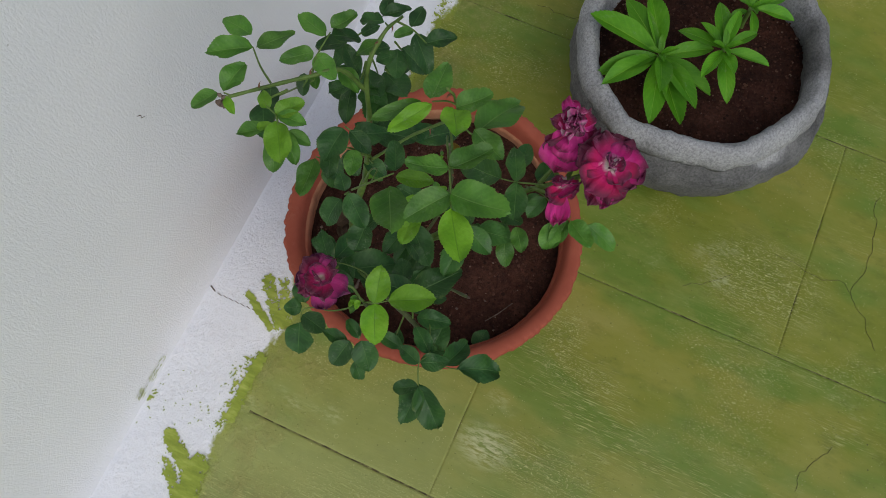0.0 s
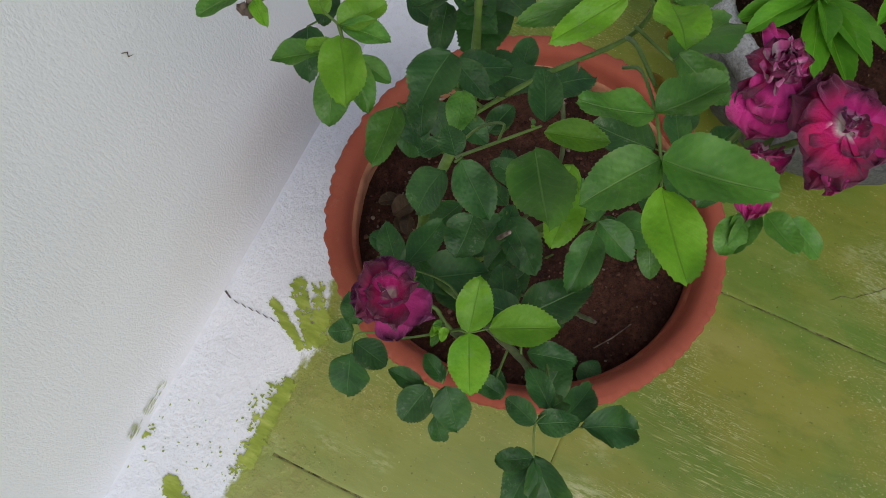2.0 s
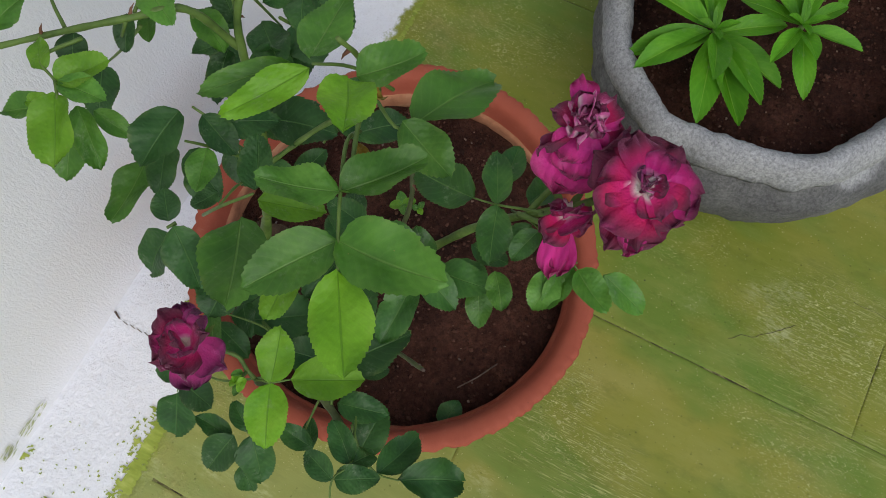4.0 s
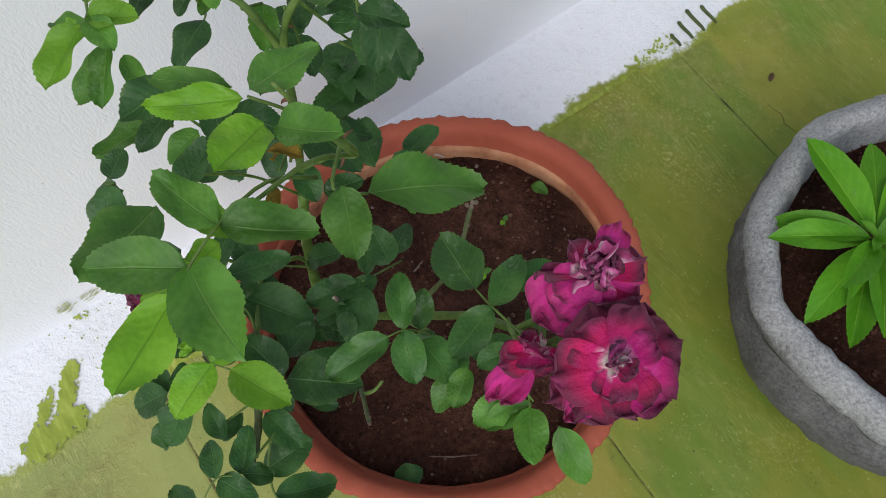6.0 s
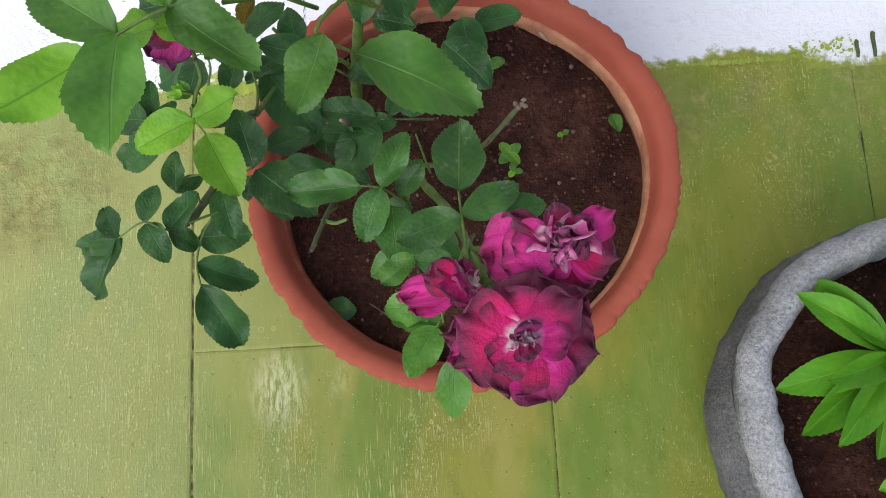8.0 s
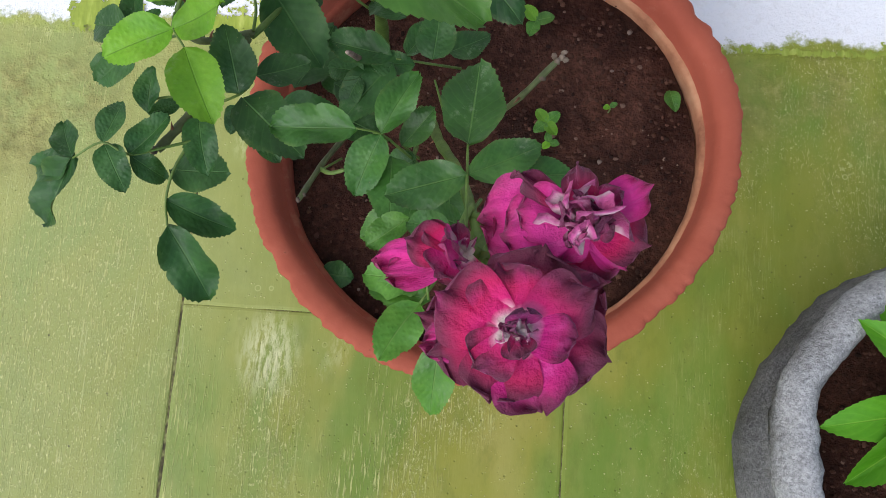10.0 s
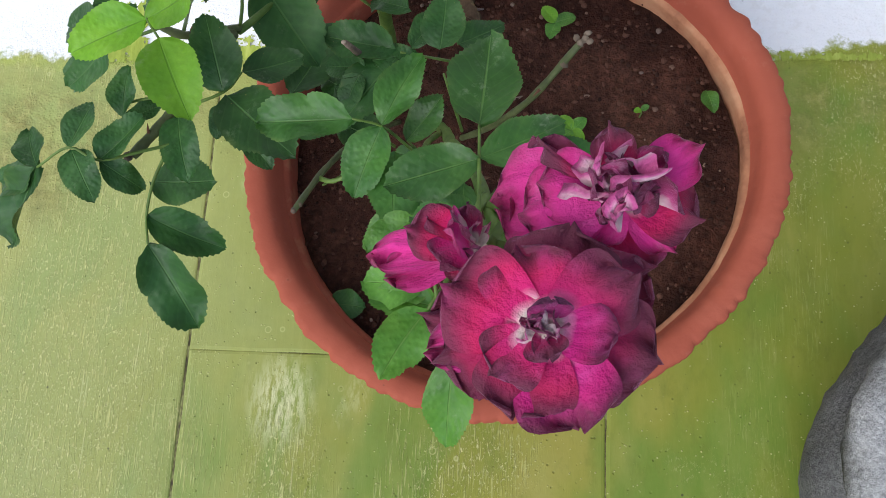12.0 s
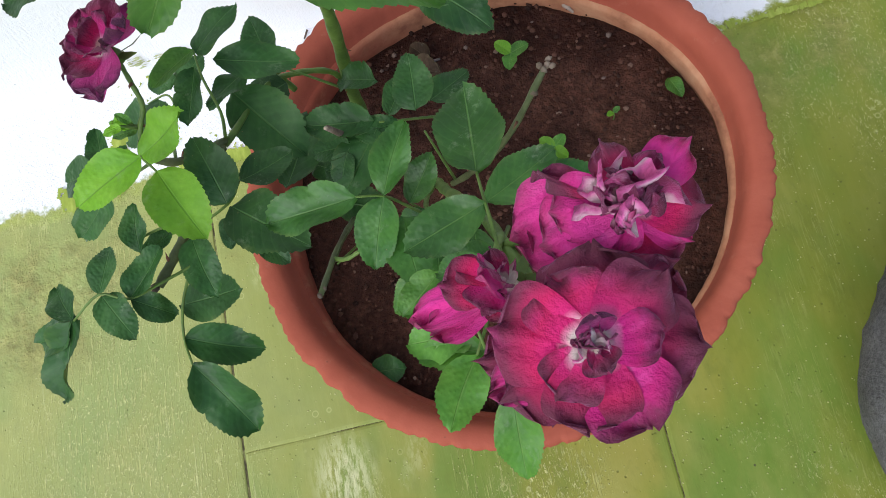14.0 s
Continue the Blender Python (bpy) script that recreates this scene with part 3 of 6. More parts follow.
GAP = 0.0006
COLUMNS = ((-3.0, -0.78, (-2.5, -0.9, 0.29)), (-0.78, -0.39, (-2.5, -0.62, 0.29)), (-0.39, 0.0, (-2.5, -0.62, 0.29)), (0.0, 0.390, (-2.5, -0.75, 0.0, 0.29)),
           (0.390, 0.762, (-2.5, -1.1, -0.383, 0.29)), (0.762, 1.14, (-2.5, -0.62, 0.29)), (1.14, 1.52, (-2.5, -0.5, 0.29)), (1.52, 4.0, (-2.5, -0.9, 0.29)))
for x0, x1, ys in COLUMNS:
    left, right = (0.0013 if abs(x0) < 1e-6 else GAP), (0.0013 if abs(x1) < 1e-6 else GAP)
    for y0, y1 in zip(ys, ys[1:]):
        slab(x0 + left, x1 - right, y0 + 0.0001, y1 - 0.0001)

# ---- wall and the sloping strip at its foot ----
WALL_Y = 0.424
bm = bmesh.new()
bmesh.ops.create_cube(bm, size=1.0, matrix=Matrix.Translation((0, WALL_Y + 0.1, 1.45)) @ Matrix.Diagonal((14, 0.2, 2.94, 1)))
bmesh.ops.bevel(bm, geom=bm.edges[:], offset=0.004, segments=2, affect="EDGES")
wall = tagged(link("wall_north", bm, M_WALL, False), "white painted roughcast wall with small specks", "wall", kind="structure")

bm = bmesh.new()
NX, NY = 1000, 12
X0, X1 = -3.0, 4.0
grid = []
for i in range(NX + 1):
    x = X0 + (X1 - X0) * i / NX
    row = []
    for j in range(NY + 1):
        t = j / NY
        y = 0.283 + (WALL_Y + 0.003 - 0.283) * t
        z = 0.0012 + 0.009 * t
        z += 0.0018 * noise.noise((x * 16, y * 16, 0.3)) * min(1, 3 * t) + 0.0008 * noise.noise((x * 60, y * 60, 2.2))
        row.append(bm.verts.new((x, y, max(z, 0.0008) if t else -0.0006)))
    grid.append(row)
for a, b in zip(grid, grid[1:]):
    for j in range(NY):
        bm.faces.new((a[j], b[j], b[j + 1], a[j + 1]))
strip = tagged(link("trim", bm, M_FILLET), "white painted strip lapped by green floor paint", "strip", kind="structure")


def fillet_z(y):
    t = min(1.0, max(0.0, (y - 0.283) / (WALL_Y + 0.003 - 0.283)))
    return 0.0012 + 0.009 * t


def dab(strokes, seed, label="frayed dab of yellow-green paint on the white strip"):
    """Paint dabbed on the strip: strokes (x, y, x, y, width, density) that fray and break up towards their edges."""
    cell = 0.0013
    bm = bmesh.new()
    verts = {}
    def corner(i, j):
        if (i, j) not in verts:
            x, y = i * cell + 0.0005 * noise.noise((i * 0.9, j * 0.9, seed)), j * cell + 0.0005 * noise.noise((i * 0.9, j * 0.9, seed + 5))
            verts[i, j] = bm.verts.new((x, y, fillet_z(y) + 0.0022 + 0.0003 * noise.noise((i * 0.5, j * 0.5, 1))))
        return verts[i, j]
    cells = set()
    for x0, y0, x1, y1, width, dens in strokes:
        a, d = Vector((x0, y0)), Vector((x1 - x0, y1 - y0))
        for i in range(int((min(x0, x1) - width) / cell), int((max(x0, x1) + width) / cell) + 1):
            for j in range(int((min(y0, y1) - width) / cell), int((max(y0, y1) + width) / cell) + 1):
                p = Vector((i * cell, j * cell)) - a
                t = max(0.0, min(1.0, p.dot(d) / d.length_squared))
                off = (p - t * d).length / width
                tuft = 0.75 * noise.noise((i * cell * 130, j * cell * 130, seed)) + 0.9 * noise.noise((i * cell * 330, j * cell * 330, seed + 3))
                if off < 1 and j * cell < WALL_Y - 0.003 and tuft > 0.85 - 1.9 * dens * (1 - off * off):
                    cells.add((i, j))
    for i, j in sorted(cells):
        bm.faces.new((corner(i, j), corner(i + 1, j), corner(i + 1, j + 1), corner(i, j + 1)))
    return tagged(link("paint_dab", bm, M_SMEAR), label, "paint", kind="structure")


dab([(0.128, 0.302, 0.182, 0.348, 0.014, 0.72), (0.150, 0.306, 0.190, 0.326, 0.010, 0.6), (0.120, 0.312, 0.150, 0.364, 0.008, 0.9), (0.135, 0.302, 0.160, 0.306, 0.016, 0.9)], 1)
dab([(-0.150, 0.306, -0.100, 0.312, 0.022, 1.0), (-0.112, 0.314, -0.078, 0.366, 0.014, 0.95), (-0.140, 0.322, -0.120, 0.344, 0.012, 0.8), (-0.112, 0.352, -0.108, 0.360, 0.010, 0.4)], 2)
dab([(0.072, 0.304, -0.020, 0.303, 0.012, 0.9), (0.060, 0.314, -0.036, 0.310, 0.015, 0.42), (0.048, 0.328, 0.020, 0.320, 0.012, 0.34)], 3)
dab([(-0.048, 0.424, -0.034, 0.334, 0.036, 0.10), (-0.010, 0.420, 0.000, 0.350, 0.030, 0.07), (-0.046, 0.420, -0.036, 0.418, 0.012, 0.45)], 7, "fine sprinkle of green paint specks on the white strip")
dab([(0.44, 0.301, 0.53, 0.300, 0.0065, 0.62), (0.55, 0.299, 0.70, 0.300, 0.0060, 0.58), (0.70, 0.306, 0.76, 0.310, 0.014, 0.45)], 31)


def crack(points):
    """A hair crack in the floor paint."""
    bm = bmesh.new()
    path = smooth_path([(x, y, 0.00035) for x, y in points], 12)
    path = [Vector((q.x + 0.0022 * noise.noise((q.x * 130, q.y * 130, 2)) + 0.006 * noise.noise((q.x * 45, q.y * 45, 5)), q.y + 0.0022 * noise.noise((q.x * 130, q.y * 130, 8)) + 0.006 * noise.noise((q.x * 45, q.y * 45, 9)), q.z)) for q in path]
    tube(bm, path, [0.00034 * (0.8 + 0.9 * abs(noise.noise((i * 0.6, 1, 1)))) for i in range(len(path))], 4)
    return tagged(link("floor_crack", bm, M_CRACK, False), "thin hair crack in the green floor", "crack", kind="structure")


crack([(0.70, -0.452), (0.648, -0.459), (0.586, -0.468), (0.528, -0.457), (0.498, -0.483), (0.460, -0.512)])
crack([(0.528, -0.457), (0.538, -0.443), (0.532, -0.397), (0.542, -0.335)])
crack([(0.433, -0.224), (0.463, -0.263), (0.482, -0.286)])
crack([(0.295, -0.494), (0.244, -0.464), (0.217, -0.463)])
crack([(0.805, 0.165), (0.800, 0.120), (0.812, 0.080)])
for k, run in enumerate((0.013, 0.022, 0.030, 0.024)):
    x = 0.770 + 0.0195 * k
    bm = bmesh.new()
    tube(bm, [(x, 0.296, fillet_z(0.296) + 0.0006), (x + 0.0004, 0.302, fillet_z(0.302) + 0.0012), (x - 0.0006, 0.302 + 0.7 * run, fillet_z(0.302 + 0.7 * run) + 0.0012), (x, 0.302 + run, fillet_z(0.302 + run) + 0.0010), (x, 0.3045 + run, fillet_z(0.302 + run) + 0.0008)],
         [0.0016, 0.0021, 0.0023, 0.0026, 0.0008], 8)
    tagged(link("paint_run", bm, M_RUN), "dark green dried run of paint on the white strip", "paint", kind="structure")


def wall_smear(x, z, length, lean):
    """A thin scuff of green paint on the wall."""
    r = random.Random(int(x * 1000))
    bm = bmesh.new()
    for h in range(26):
        u, w = x + r.uniform(0, length), z + r.uniform(-0.006, 0.010) + lean * r.random()
        ln, ht = r.uniform(0.002, 0.006), r.uniform(0.0007, 0.0018)
        vs = [bm.verts.new((u + a * ln, WALL_Y - 0.0012 - 0.0001 * h, w + b * ht)) for a, b in ((-1, -0.3), (0, -1), (1, 0.2), (0.2, 1))]
        bm.faces.new(vs)
    return tagged(link("paint_scuff", bm, M_SCUFF), "thin scuff of green paint on the white wall", "paint", kind="structure")


wall_smear(-0.050, 0.034, 0.012, 0.006)
wall_smear(-0.034, 0.030, 0.050, 0.004)

bm = bmesh.new()
tube(bm, [(0.139, 0.4215, 0.0118), (0.134, 0.412, 0.0112)], [0.0012, 0.0009], 6)
for k in range(7):
    y = 0.407 - 0.0095 * k
    tube(bm, [(0.1335 + 0.0004 * (k % 2), y, fillet_z(y) + 0.0012), (0.1322, y - 0.0065, fillet_z(y - 0.0065) + 0.0012)], [0.0006, 0.0005], 5)
tagged(link("paint_hair", bm, M_DEAD), "dark thin dried dribble on the white strip", "dribble", kind="structure")

bm = bmesh.new()
tube(bm, [(0.208, WALL_Y - 0.0006, 0.431), (0.212, WALL_Y - 0.0012, 0.427), (0.2105, WALL_Y - 0.0012, 0.423), (0.215, WALL_Y - 0.0008, 0.419)], [0.0003, 0.0005, 0.0004, 0.0002], 5)
tagged(link("wall_hair", bm, M_DEAD), "dark bristle stuck in the wall paint", "bristle", kind="structure")

# ---- terracotta pot ----
PX, PY = 0.3040, 0.1260
clay_pot = tagged(new("flower_pot"), "red terracotta flower pot with a crimped rim", "pot")
clay_pot.matrix_world = pose(PX, PY, 0)
SCALLOP = [random.Random(900 + i).uniform(0.45, 1.35) for i in range(130)]


def crimp(a, r, z):
    """Pinched edge of the rim, chipped and uneven all round; the hand-pressed rim is a little out of true."""
    n = 104
    f = (a / (2 * math.pi)) * n + 0.9 * noise.noise((4 * math.cos(a), 4 * math.sin(a), 9.0))
    i = int(f) % n
    c, d = math.cos(a), math.sin(a)
    wave = abs(math.sin(math.pi * f)) ** 0.6 * SCALLOP[i] * (0.35 + 1.1 * abs(noise.noise((5 * c, 5 * d, 3.0))))
    lip = max(0.0, min(1.0, (r - 0.1815) / 0.007)) * max(0.0, min(1.0, (z - 0.186) / 0.012))
    high = max(0.0, min(1.0, (z - 0.08) / 0.12))
    u = (3 * c, 3 * d, z * 9)
    r2 = r + lip * (0.0030 * wave - 0.0016 + 0.0026 * noise.noise((13 * c, 13 * d, 2.0)) + 0.0014 * noise.noise((47 * c, 47 * d, 4.0)))
    r2 += 0.0014 * noise.noise(u) + 0.0006 * noise.noise((u[0] * 7, u[1] * 7, z * 60)) + high * (0.0006 * math.cos(2 * a) + 0.0024 * math.cos(3 * a) + 0.0017 * math.sin(3 * a))
    return r2, z + lip * 0.0008 * wave + high * (0.0013 * d - 0.0030 * c) * r / 0.1 + 0.0012 * noise.noise((u[0], u[1], 7.0)) * high


OUTER = ((0.0, 0.002), (0.118, 0.002), (0.126, 0.006), (0.132, 0.03), (0.146, 0.08), (0.158, 0.125), (0.166, 0.160), (0.170, 0.176), (0.178, 0.183), (0.1855, 0.188), (0.1885, 0.194), (0.1900, 0.203),
         (0.1905, 0.210), (0.1903, 0.2146), (0.1888, 0.2170), (0.1850, 0.2183), (0.1800, 0.2186), (0.1755, 0.2176), (0.1725, 0.2152), (0.1700, 0.2100), (0.1685, 0.2040), (0.1675, 0.1990), (0.1665, 0.1965))
bm, rings = lathe(OUTER, 640, crimp)
part("body", bm, M_POT, clay_pot)
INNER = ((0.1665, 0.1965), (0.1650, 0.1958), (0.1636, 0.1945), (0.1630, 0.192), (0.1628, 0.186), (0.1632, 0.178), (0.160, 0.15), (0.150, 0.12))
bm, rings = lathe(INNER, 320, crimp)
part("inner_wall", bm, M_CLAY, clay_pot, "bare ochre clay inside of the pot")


ball = bmesh.new()
bmesh.ops.create_icosphere(ball, subdivisions=1, radius=1.0)
CRUMB = ([tuple(v.co) for v in ball.verts], [tuple(v.index for v in f.verts) for f in ball.faces])
ball.free()


def soil_disc(name, x, y, z, radius, label, seed, swell):
    """A heap of soil that fills a pot, with crumbs on it."""
    r = random.Random(seed)
    bm = bmesh.new()
    rows = []
    for i in range(46):
        rr = radius * (i + 0.02) / 45
        row = []
        for j in range(144):
            a = 2 * math.pi * j / 144
            px, py = rr * math.cos(a), rr * math.sin(a)
            h = swell * (1 - (rr / radius) ** 2) + 0.006 * noise.noise((px * 14 + seed, py * 14, 1)) + 0.0042 * noise.noise((px * 45, py * 45, seed)) + 0.0022 * noise.noise((px * 130, py * 130, seed))
            row.append(bm.verts.new((x + px, y + py, z + h - 0.004 * (rr / radius) ** 6)))
        rows.append(row)
    for a, b in zip(rows, rows[1:]):
        for j in range(144):
            bm.faces.new((a[j], b[j], b[(j + 1) % 144], a[(j + 1) % 144]))
    heap = tagged(link(name, bm, M_SOIL), label, "soil", kind="stuff")
    co, fa = [], []
    for _ in range(2200):
        a, rr = r.uniform(0, 6.283), radius * math.sqrt(r.random()) * 0.98
        px, py = rr * math.cos(a), rr * math.sin(a)
        h = swell * (1 - (rr / radius) ** 2) + 0.006 * noise.noise((px * 14 + seed, py * 14, 1)) + 0.0042 * noise.noise((px * 45, py * 45, seed))
        size, n0 = r.choice((0.0008, 0.0010, 0.0013, 0.0016, 0.0024)), len(co)
        k = [size * r.uniform(0.6, 1.2) for _ in range(3)]
        for v in CRUMB[0]:
            s = r.uniform(0.8, 1.15)
            co.append((x + px + v[0] * k[0] * s, y + py + v[1] * k[1] * s, z + h + 0.0006 + v[2] * k[2] * 0.7 * s))
        fa.extend(tuple(n0 + i for i in f) for f in CRUMB[1])
    me = bpy.data.meshes.new(name + "_crumbs")
    me.from_pydata(co, [], fa)
    me.materials.append(M_CLOD)
    tagged(new(name + "_crumbs", me), "loose crumbs and grit on the soil", "soil", kind="stuff")
    return heap


SOIL_Z = 0.180
soil_disc("pot_soil", PX, PY, SOIL_Z, 0.1645, "damp dark red-brown soil in the clay pot", 3, 0.004)

# ---- cement pot ----
GX, GY = 0.718, -0.110
cement_pot = tagged(new("cement_pot"), "round grey rough cement pot with a thick worn rim", "pot")
cement_pot.matrix_world = pose(GX, GY, 0)


def rough_cast(a, r, z):
    c, s = math.cos(a), math.sin(a)
    flat = 0.0022 * math.cos(7 * a + 0.6) * (z > 0.03)
    flat += 0.007 * math.cos(a + 2.4) * max(0.0, min(1.0, (0.168 - z) / 0.04)) - 0.008 * max(0.0, -s) * (z > 0.14)
    r2 = r + flat + 0.008 * noise.noise((2.2 * c, 2.2 * s, z * 7)) + 0.0035 * noise.noise((8 * c, 8 * s, z * 45)) + 0.0016 * noise.noise((26 * c, 26 * s, z * 150))
    return r2, z + 0.006 * noise.noise((2.6 * c, 2.6 * s, 5.0)) * (z > 0.1) + 0.0015 * noise.noise((14 * c, 14 * s, z * 60))


BODY = ((0.0, 0.004), (0.128, 0.004), (0.140, 0.012), (0.160, 0.034), (0.180, 0.062), (0.187, 0.088), (0.1905, 0.108), (0.1900, 0.124), (0.187, 0.138), (0.183, 0.148), (0.181, 0.154))
bm, _ = lathe(BODY, 300, rough_cast)
part("body", bm, M_CEMENT, cement_pot)
RIM = ((0.179, 0.154), (0.1822, 0.1530), (0.1852, 0.160), (0.1850, 0.172), (0.181, 0.182), (0.176, 0.189), (0.170, 0.1920), (0.165, 0.1910), (0.161, 0.188), (0.157, 0.181), (0.154, 0.168), (0.153, 0.15), (0.150, 0.11))
bm, _ = lathe(RIM, 300, rough_cast)
part("rim", bm, M_CEMENT, cement_pot, "pale worn cement rim")
soil_disc("cement_pot_soil", GX, GY, 0.144, 0.156, "dark red-brown soil in the cement pot", 8, 0.004)


# ---- leaves ----
def blade(kind, fold, curl, seed, teeth=17, broad=0.42, tip=1.0, wave=0.045, bite=None, toothed=1.0):
    """A leaf blade 1 long and 1 wide, with a toothed edge, folded along its rib and curled."""
    r = random.Random(seed)
    n = 2 * teeth + 1
    lanes = (-1.0, -0.62, -0.25, 0.0, 0.25, 0.62, 1.0)
    me = bpy.data.meshes.new("leaf_blade")
    co, fa, uv = [], [], []
    skew, ph = r.uniform(-0.05, 0.05), r.uniform(0, 6)
    for i in range(n + 1):
        s = i / n
        w = 0.5 * (math.sin(math.pi * s ** (math.log(0.5) / math.log(broad)))) ** (0.62 * tip)
        w = max(w, 0.012)
        for v in lanes:
            e = w * v * (1 + 0.10 * noise.noise((s * 3.2, 2.0 + v, seed * 1.7)) * abs(v))
            tooth = (0.036 if i % 2 else -0.018) * min(1.0, 6 * w) * toothed + r.uniform(-0.006, 0.006) if abs(v) == 1.0 and 0 < i < n else 0.0
            e += math.copysign(tooth, v) if v else 0.0
            if bite and v * bite[1] > 0:
                e *= 1 - bite[2] * abs(v) * math.exp(-((s - bite[0]) / bite[3]) ** 2)
            back = -0.020 * toothed * (1 if (i % 2 and abs(v) == 1.0) else 0)
            z = fold * abs(e) + curl * (0.25 - (s - 0.5) ** 2) - 0.35 * abs(curl) * e * e + wave * math.sin(9 * s + ph + 2 * v) * abs(v)
            co.append((s + back * -1.0, e + skew * math.sin(math.pi * s), z))
            uv.append((s, 0.5 + 0.5 * v))
    k = len(lanes)
    for i in range(n):
        for j in range(k - 1):
            a = i * k + j
            fa.append((a, a + k, a + k + 1, a + 1))
    me.from_pydata(co, [], fa)
    layer = me.uv_layers.new(name="UVMap")
    for loop in me.loops:
        layer.data[loop.index].uv = uv[loop.vertex_index]
    me.materials.append(LEAF[kind])
    for p in me.polygons:
        p.use_smooth = True
    return me


BLADES = {k: [blade(k, f, c, 40 + i, 17, w, 1.0, v, {3: (0.72, 1, 0.14, 0.04), 6: (0.45, -1, 0.12, 0.03)}.get(i) if k != "young" else None) for i, (f, c, w, v) in enumerate(((0.14, 0.14, 0.42, 0.045), (0.24, 0.05, 0.46, 0.03), (0.08, 0.22, 0.40, 0.06), (0.32, -0.08, 0.44, 0.05), (0.12, -0.14, 0.50, 0.04), (0.2, 0.3, 0.43, 0.05), (0.30, 0.12, 0.48, 0.07), (0.10, 0.06, 0.38, 0.05), (0.18, -0.20, 0.45, 0.06)))] for k in ("dark", "deep", "mid", "young")}
BALSAM = [blade("balsam", f, c, 70 + i, 21, 0.52, 1.25, 0.01, None, 0.6) for i, (f, c) in enumerate(((0.25, 0.16), (0.12, 0.26), (0.3, 0.08), (0.2, 0.34)))]
WITHERED = blade("withered", 0.6, 0.4, 91, 7, 0.45, 1.0, 0.08)
leaf_rng = random.Random(77)


def lay(base, tip, width, roll=0.0):
    """The matrix of a blade from base to tip, its face upwards and rolled about its rib by some degrees."""
    b, t = Vector(base), Vector(tip)
    x = t - b
    length = x.length
    x = x.normalized()
    z = Vector((0, 0, 1)) - x * x.z
    z = z.normalized() if z.length > 1e-3 else Vector((0, -1, 0))
    y = z.cross(x)
    c, s = math.cos(radians(roll)), math.sin(radians(roll))
    y, z = c * y + s * z, c * z - s * y
    m = Matrix.Identity(4)
    for i in range(3):
        m[i][0], m[i][1], m[i][2], m[i][3] = x[i] * length, y[i] * width * length, z[i] * length, b[i]
    return m


def compound(plant, stalk, blades, thick=0.0009):
    """A rose leaf: a stalk and its leaflets, given as (base, tip, width by length, roll, tone)."""
    bm = bmesh.new()
    path = smooth_path(stalk, 4)
    tube(bm, path, [thick * (1.15 - 0.5 * i / len(path)) for i in range(len(path))], 6)
    leaf = part("leaf", bm, M_STEM, plant)
    for base, tip, width, roll, tone in blades:
        share("leaflet", leaf_rng.choice(BLADES[tone]), lay(base, tip, width, roll + leaf_rng.uniform(-7, 7)), leaf)
    return leaf


def cane(plant, name, pts, r0, r1, material, thorns=0, label=""):
    bm = bmesh.new()
    path = smooth_path(pts, 7)
    n = len(path)
    tube(bm, path, [(r0 + (r1 - r0) * i / (n - 1)) * (1 + 0.10 * math.sin(i * 1.7)) for i in range(n)], 9)
    stem = part(name, bm, material, plant, label)
    for k in range(thorns):
        i = int((k + 0.6) * (n - 2) / thorns)
        p, d = path[i], (path[i + 1] - path[i]).normalized()
        out = d.cross(Vector((math.cos(2.4 * k), math.sin(2.4 * k), 0.3))).normalized()
        bm = bmesh.new()
        tube(bm, [p + out * r1 * 0.6, p + out * 0.004 - d * 0.001, p + out * 0.0065 - d * 0.003], [0.0012, 0.0007, 0.0001], 5)
        part("thorn", bm, M_THORN, stem)
    return stem


# ---- rose bush ----
rose = tagged(new("rose_bush"), "leafy rose bush with magenta blooms growing in the clay pot", "rose")
cane(rose, "stem", [(0.210, 0.208, 0.150), (0.221, 0.197, 0.264), (0.231, 0.193, 0.334), (0.244, 0.176, 0.428)], 0.0054, 0.0036, M_STEM, 4)
cane(rose, "stem", [(0.244, 0.176, 0.426), (0.260, 0.170, 0.52), (0.276, 0.174, 0.59), (0.303, 0.169, 0.615), (0.323, 0.161, 0.617)], 0.0032, 0.0012, M_STEM, 5)
cane(rose, "stem", [(0.270, 0.174, 0.57), (0.262, 0.190, 0.605), (0.244, 0.208, 0.610), (0.224, 0.234, 0.608), (0.201, 0.263, 0.605)], 0.0022, 0.0015, M_STEM, 3)
cane(rose, "stem", [(0.250, 0.173, 0.46), (0.262, 0.130, 0.53), (0.268, 0.090, 0.59), (0.252, 0.082, 0.655), (0.246, 0.086, 0.677)], 0.0017, 0.0010, M_STEM, 4)
cane(rose, "stem", [(0.268, 0.090, 0.59), (0.245, 0.082, 0.620), (0.217, 0.068, 0.641)], 0.0014, 0.0010, M_STEM)
cane(rose, "stem", [(0.242, 0.178, 0.42), (0.222, 0.150, 0.52), (0.200, 0.128, 0.585), (0.184, 0.124, 0.60)], 0.0010, 0.0006, M_STEM)
cane(rose, "stem", [(0.222, 0.196, 0.270), (0.215, 0.196, 0.300), (0.193, 0.191, 0.318), (0.179, 0.176, 0.334), (0.162, 0.130, 0.366)], 0.0020, 0.0020, M_STEM, 3)
cane(rose, "stem", [(0.160, 0.128, 0.368), (0.147, 0.097, 0.378), (0.136, 0.071, 0.384), (0.122, 0.050, 0.386)], 0.0030, 0.0027, M_TWIG, 3)
cane(rose, "stem", [(0.162, 0.132, 0.366), (0.142, 0.116, 0.388), (0.131, 0.118, 0.400), (0.130, 0.123, 0.405)], 0.0024, 0.0022, M_TWIG, 2)
